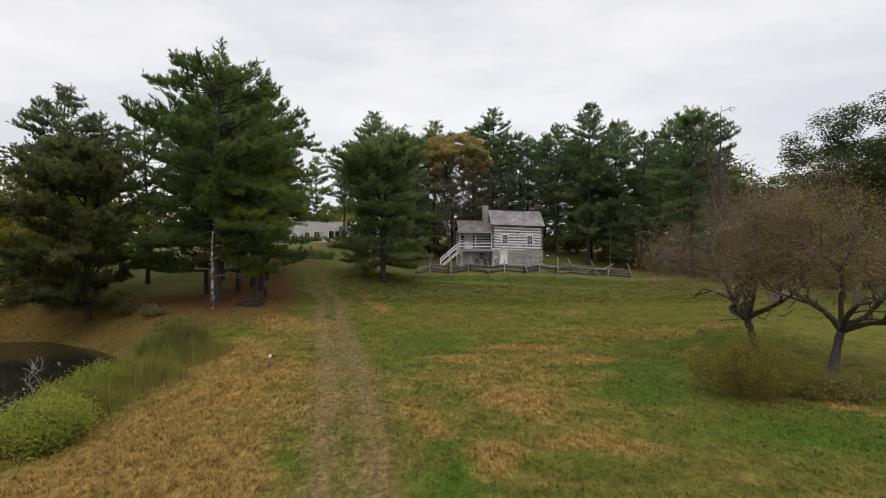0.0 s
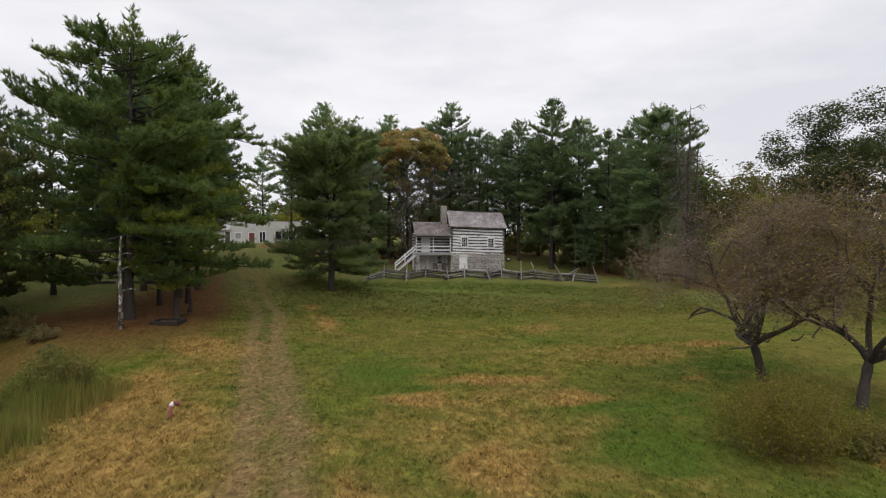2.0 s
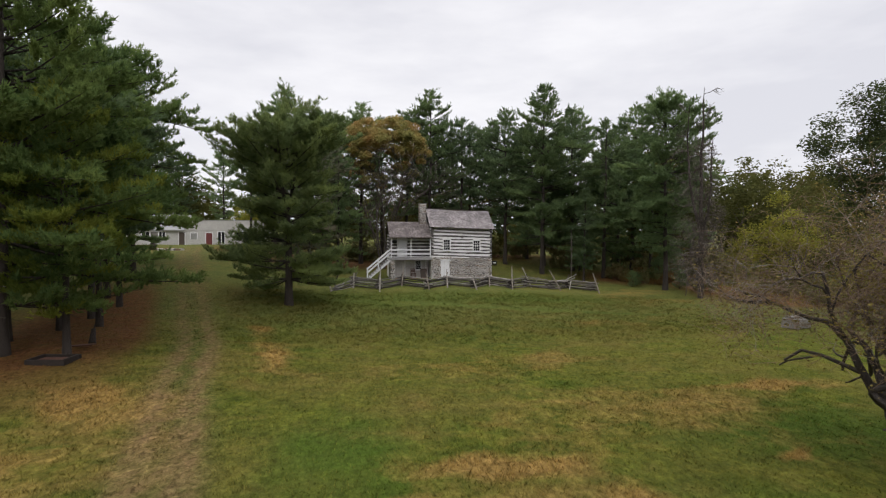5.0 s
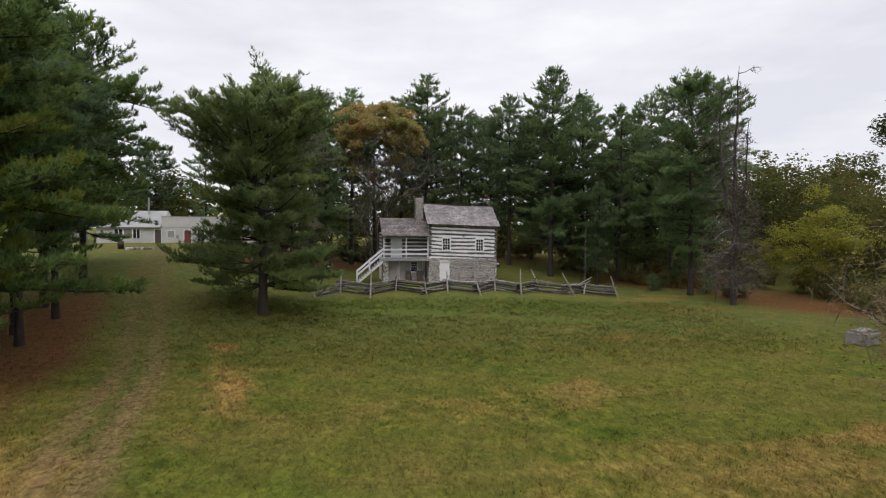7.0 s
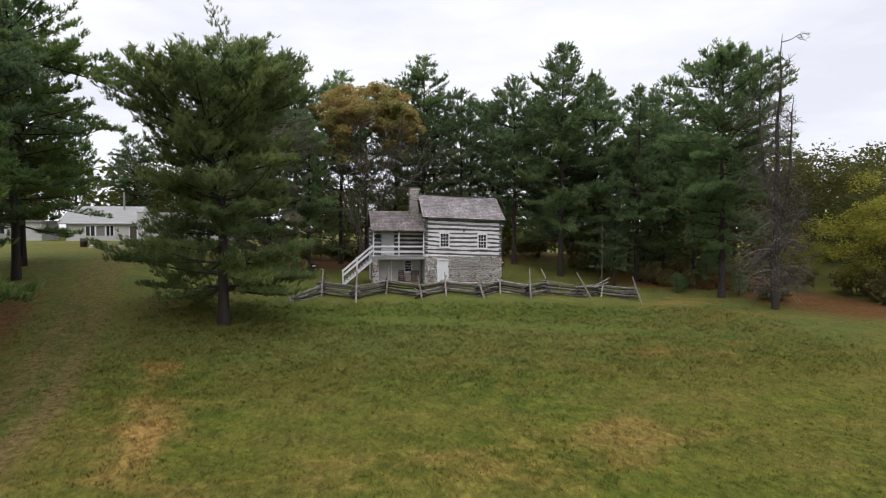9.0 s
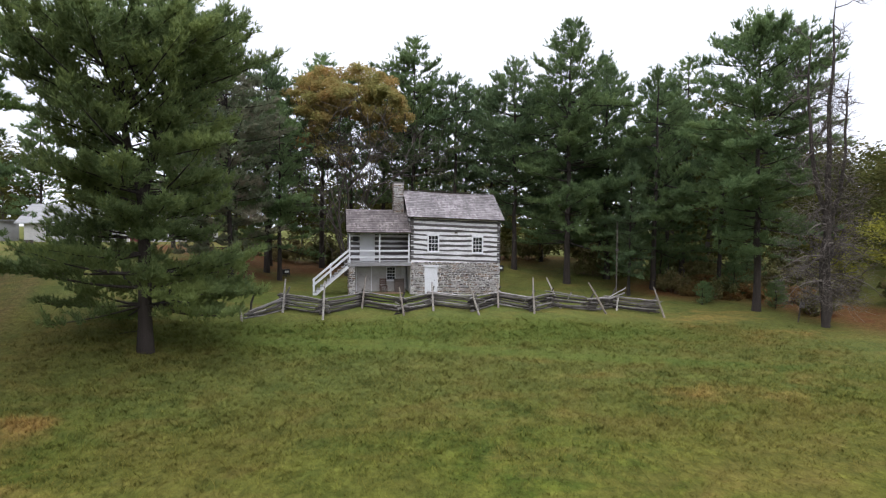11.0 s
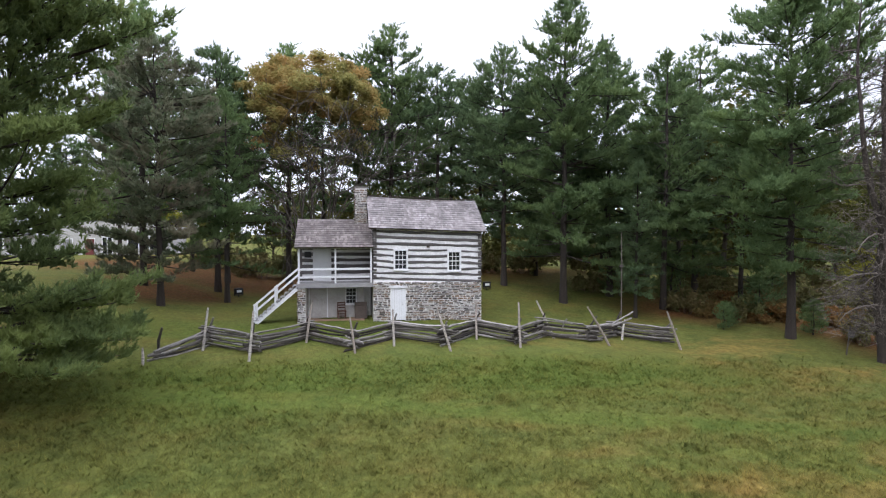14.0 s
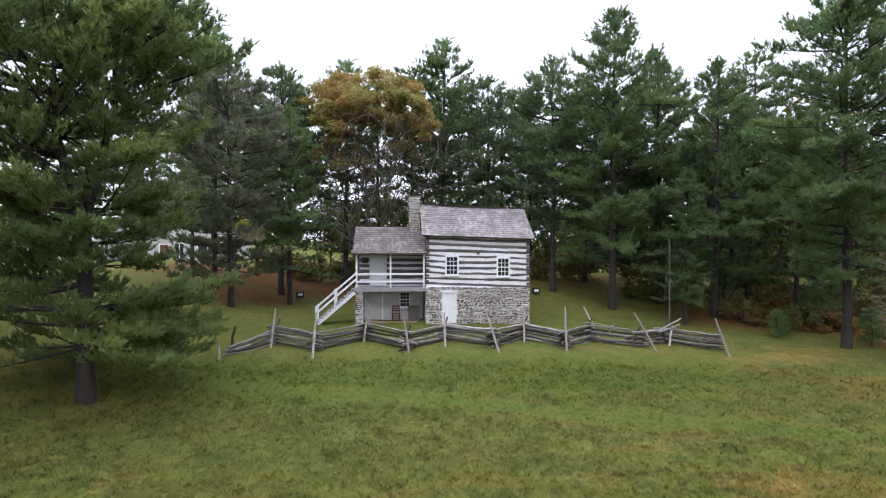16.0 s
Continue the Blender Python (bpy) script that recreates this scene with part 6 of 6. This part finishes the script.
plank = thing("plank", "fallen red-brown board lying on pine needles", "plank", pose(-11.7, 44.4, h1(-11.7, 44.4) + 0.08, 3, -6, -20))
part("board", Shape().box(-0.9, 0.9, -0.12, 0.12, -0.02, 0.03), REDWOOD, plank)

# bent standpipe in the hay
pipe = thing("standpipe", "bent red pipe with a highlight painted on its elbow, standing in the hay", "pipe", at(-6.07, 25.6, 0.85, 10))
arc = [(-0.14 + 0.16 * (1 - math.cos(a)), 0, 0.42 + 0.17 * math.sin(a)) for a in np.linspace(0, math.pi * 0.6, 8)]
part("riser", Shape().tube([(-0.14, 0, -0.1), (-0.14, 0, 0.40), arc[1], arc[2]], [0.075, 0.075, 0.078, 0.08], 10), PINK_PIPE, pipe, "faded red lower pipe", True)
# the bend's highlight is put in as a white section
part("elbow", Shape().tube(arc[2:6], [0.085] * 4, 10), WHITE, pipe, "elbow coloured white as its highlight", True)
part("mouth", Shape().tube(arc[5:] + [(arc[-1][0] + 0.13, 0, arc[-1][2] - 0.06)], [0.083, 0.085, 0.088, 0.095], 10), RED_PAINT, pipe, "dark red mouth", True)

# squared boulder in the orchard
bm = bmesh.new()
bmesh.ops.create_cube(bm, size=1)
bmesh.ops.bevel(bm, geom=bm.edges[:], offset=0.16, segments=2, affect="EDGES")
bmesh.ops.subdivide_edges(bm, edges=bm.edges[:], cuts=1)
for v_ in bm.verts:
    v_.co = Vector((v_.co.x * 1.8, v_.co.y * 1.3, v_.co.z * 0.95 + 0.35)) + 0.07 * noise.noise_vector(v_.co * 2.3)
boulder_mesh = bpy.data.meshes.new("boulder")
bm.to_mesh(boulder_mesh)
bm.free()
boulder_mesh.materials.append(ROCK)
tagged(new("boulder", boulder_mesh), "squat grey-pink boulder in the grass", "rock").matrix_basis = pose(32.7, 48.4, h1(32.7, 48.4), 0, 0, 15)

# slender pole beside the cabin
pole = thing("pole", "slender weathered wooden pole with a short crosspiece", "pole", pose(25.2, 70.6, h1(25.2, 70.6)))
part("shaft", Shape().tube([(0, 0, -0.2), (0.02, 0, 2.8), (0.0, 0, 6.15)], [0.042, 0.036, 0.028], 7), BARK_GREY, pole)
part("crosspiece", Shape().box(-0.12, 0.12, -0.05, 0.03, 4.05, 4.2), RAIL, pole)

# bird box on a leaning post
box = thing("bird_box", "small grey bird box on a leaning post", "bird box", pose(34.3, 63.9, h1(34.3, 63.9), 0, 8, 0))
part("post", Shape().tube([(0, 0, -0.1), (0, 0, 1.55)], [0.04, 0.035], 7), BARK_GREY, box)
part("house", Shape().box(-0.14, 0.14, -0.2, -0.045, 0.95, 1.28, bev=0.01), RAIL, box)
part("roof", Shape().box(-0.17, 0.17, -0.26, -0.03, 1.282, 1.32), RAIL, box)
# no hole is cut: a dark disc paints the shade inside it
part("entrance", Shape().tube([(0, -0.19, 1.15), (0, -0.206, 1.15)], [0.03, 0.03], 8), METAL_DARK, box)

# floodlights on the lawn
for x, y, turn in ((0.85, 83.6, 28), (20.0, 82.8, 5)):
    lamp = thing("floodlight", "small black floodlight standing on the lawn", "floodlight", at(x, y, 1.25, turn), "lawn floodlights")
    part("spike", Shape().tube([(0, 0, -0.1), (0, 0, 0.14)], [0.03, 0.03], 7), METAL_DARK, lamp)
    part("bracket", Shape().box(-0.27, -0.24, -0.03, 0.03, 0.1, 0.5).box(0.24, 0.27, -0.03, 0.03, 0.1, 0.5).box(-0.24, 0.24, -0.03, 0.03, 0.1, 0.13), METAL_DARK, lamp)
    part("housing", Shape().box(-0.235, 0.235, -0.12, 0.16, 0.17, 0.55, bev=0.03), METAL_DARK, lamp)
    part("lens", Shape().box(-0.14, 0.14, -0.135, -0.122, 0.30, 0.44), WHITE, lamp, "pale glass lens")

# under the porch: a chair and a chest
chair = thing("chair", "old dark wooden slat-back chair under the porch", "chair", pose(CX - 1.85, CY + 0.95, CZ + 0.06, 0, 0, 6))
for x in (-0.22, 0.22):
    part("leg", Shape().box(x - 0.022, x + 0.022, -0.22, -0.18, 0, 0.44), REDWOOD, chair)
    part("back_post", Shape().box(x - 0.022, x + 0.022, 0.18, 0.22, 0, 0.98), REDWOOD, chair)
part("seat", Shape().box(-0.26, 0.26, -0.24, 0.22, 0.44, 0.48, bev=0.008), REDWOOD, chair)
for z in (0.6, 0.74, 0.88):
    part("slat", Shape().box(-0.2, 0.2, 0.185, 0.205, z, z + 0.08), REDWOOD, chair)
for z in (0.15, 0.3):
    part("stretcher", Shape().box(-0.2, 0.2, -0.21, -0.19, z, z + 0.03), REDWOOD, chair)
board = thing("board", "dark wooden board leaning against the stone wall", "board", pose(CX - 0.72, CY + 0.75, CZ + 0.05, -14, 0, 4))
part("panel", Shape().box(-0.36, 0.36, -0.025, 0.025, 0, 1.0, bev=0.008), DARKWOOD, board)
for z in (0.16, 0.78):
    part("batten", Shape().box(-0.33, 0.33, -0.052, -0.026, z, z + 0.1, bev=0.006), DARKWOOD, board)

# drum and stones before the farm building
drum = thing("burn_barrel", "dark rusty burn barrel on the far lawn", "barrel", at(-22.8, 91.0, 0.9))
part("body", Shape().tube([(0, 0, 0), (0, 0, 0.45), (0, 0, 0.46), (0, 0, 0.95)], [0.38, 0.38, 0.4, 0.38], 14), DARKWOOD, drum, "", True)
part("rim", Shape().tube([(0, 0, 0.952), (0, 0, 0.99)], [0.4, 0.4], 14), METAL_DARK, drum)

stone_row = thing("stone_row", "low row of grey fieldstones on the far lawn", "stones")
for i in range(9):
    x, y = -22.1 + 0.36 * i + 0.1 * math.sin(i * 3.1), 90.4 + 0.3 * math.cos(i * 2.3)
    ob = new("stone", STONES[i % len(STONES)])
    ob.parent = stone_row
    ob.location, ob.scale, ob.rotation_euler = (x, y, h1(x, y) + 0.1), (0.5, 0.4, 0.3), (0.1 * math.sin(i), 0.15 * math.cos(i * 2), i * 1.3)
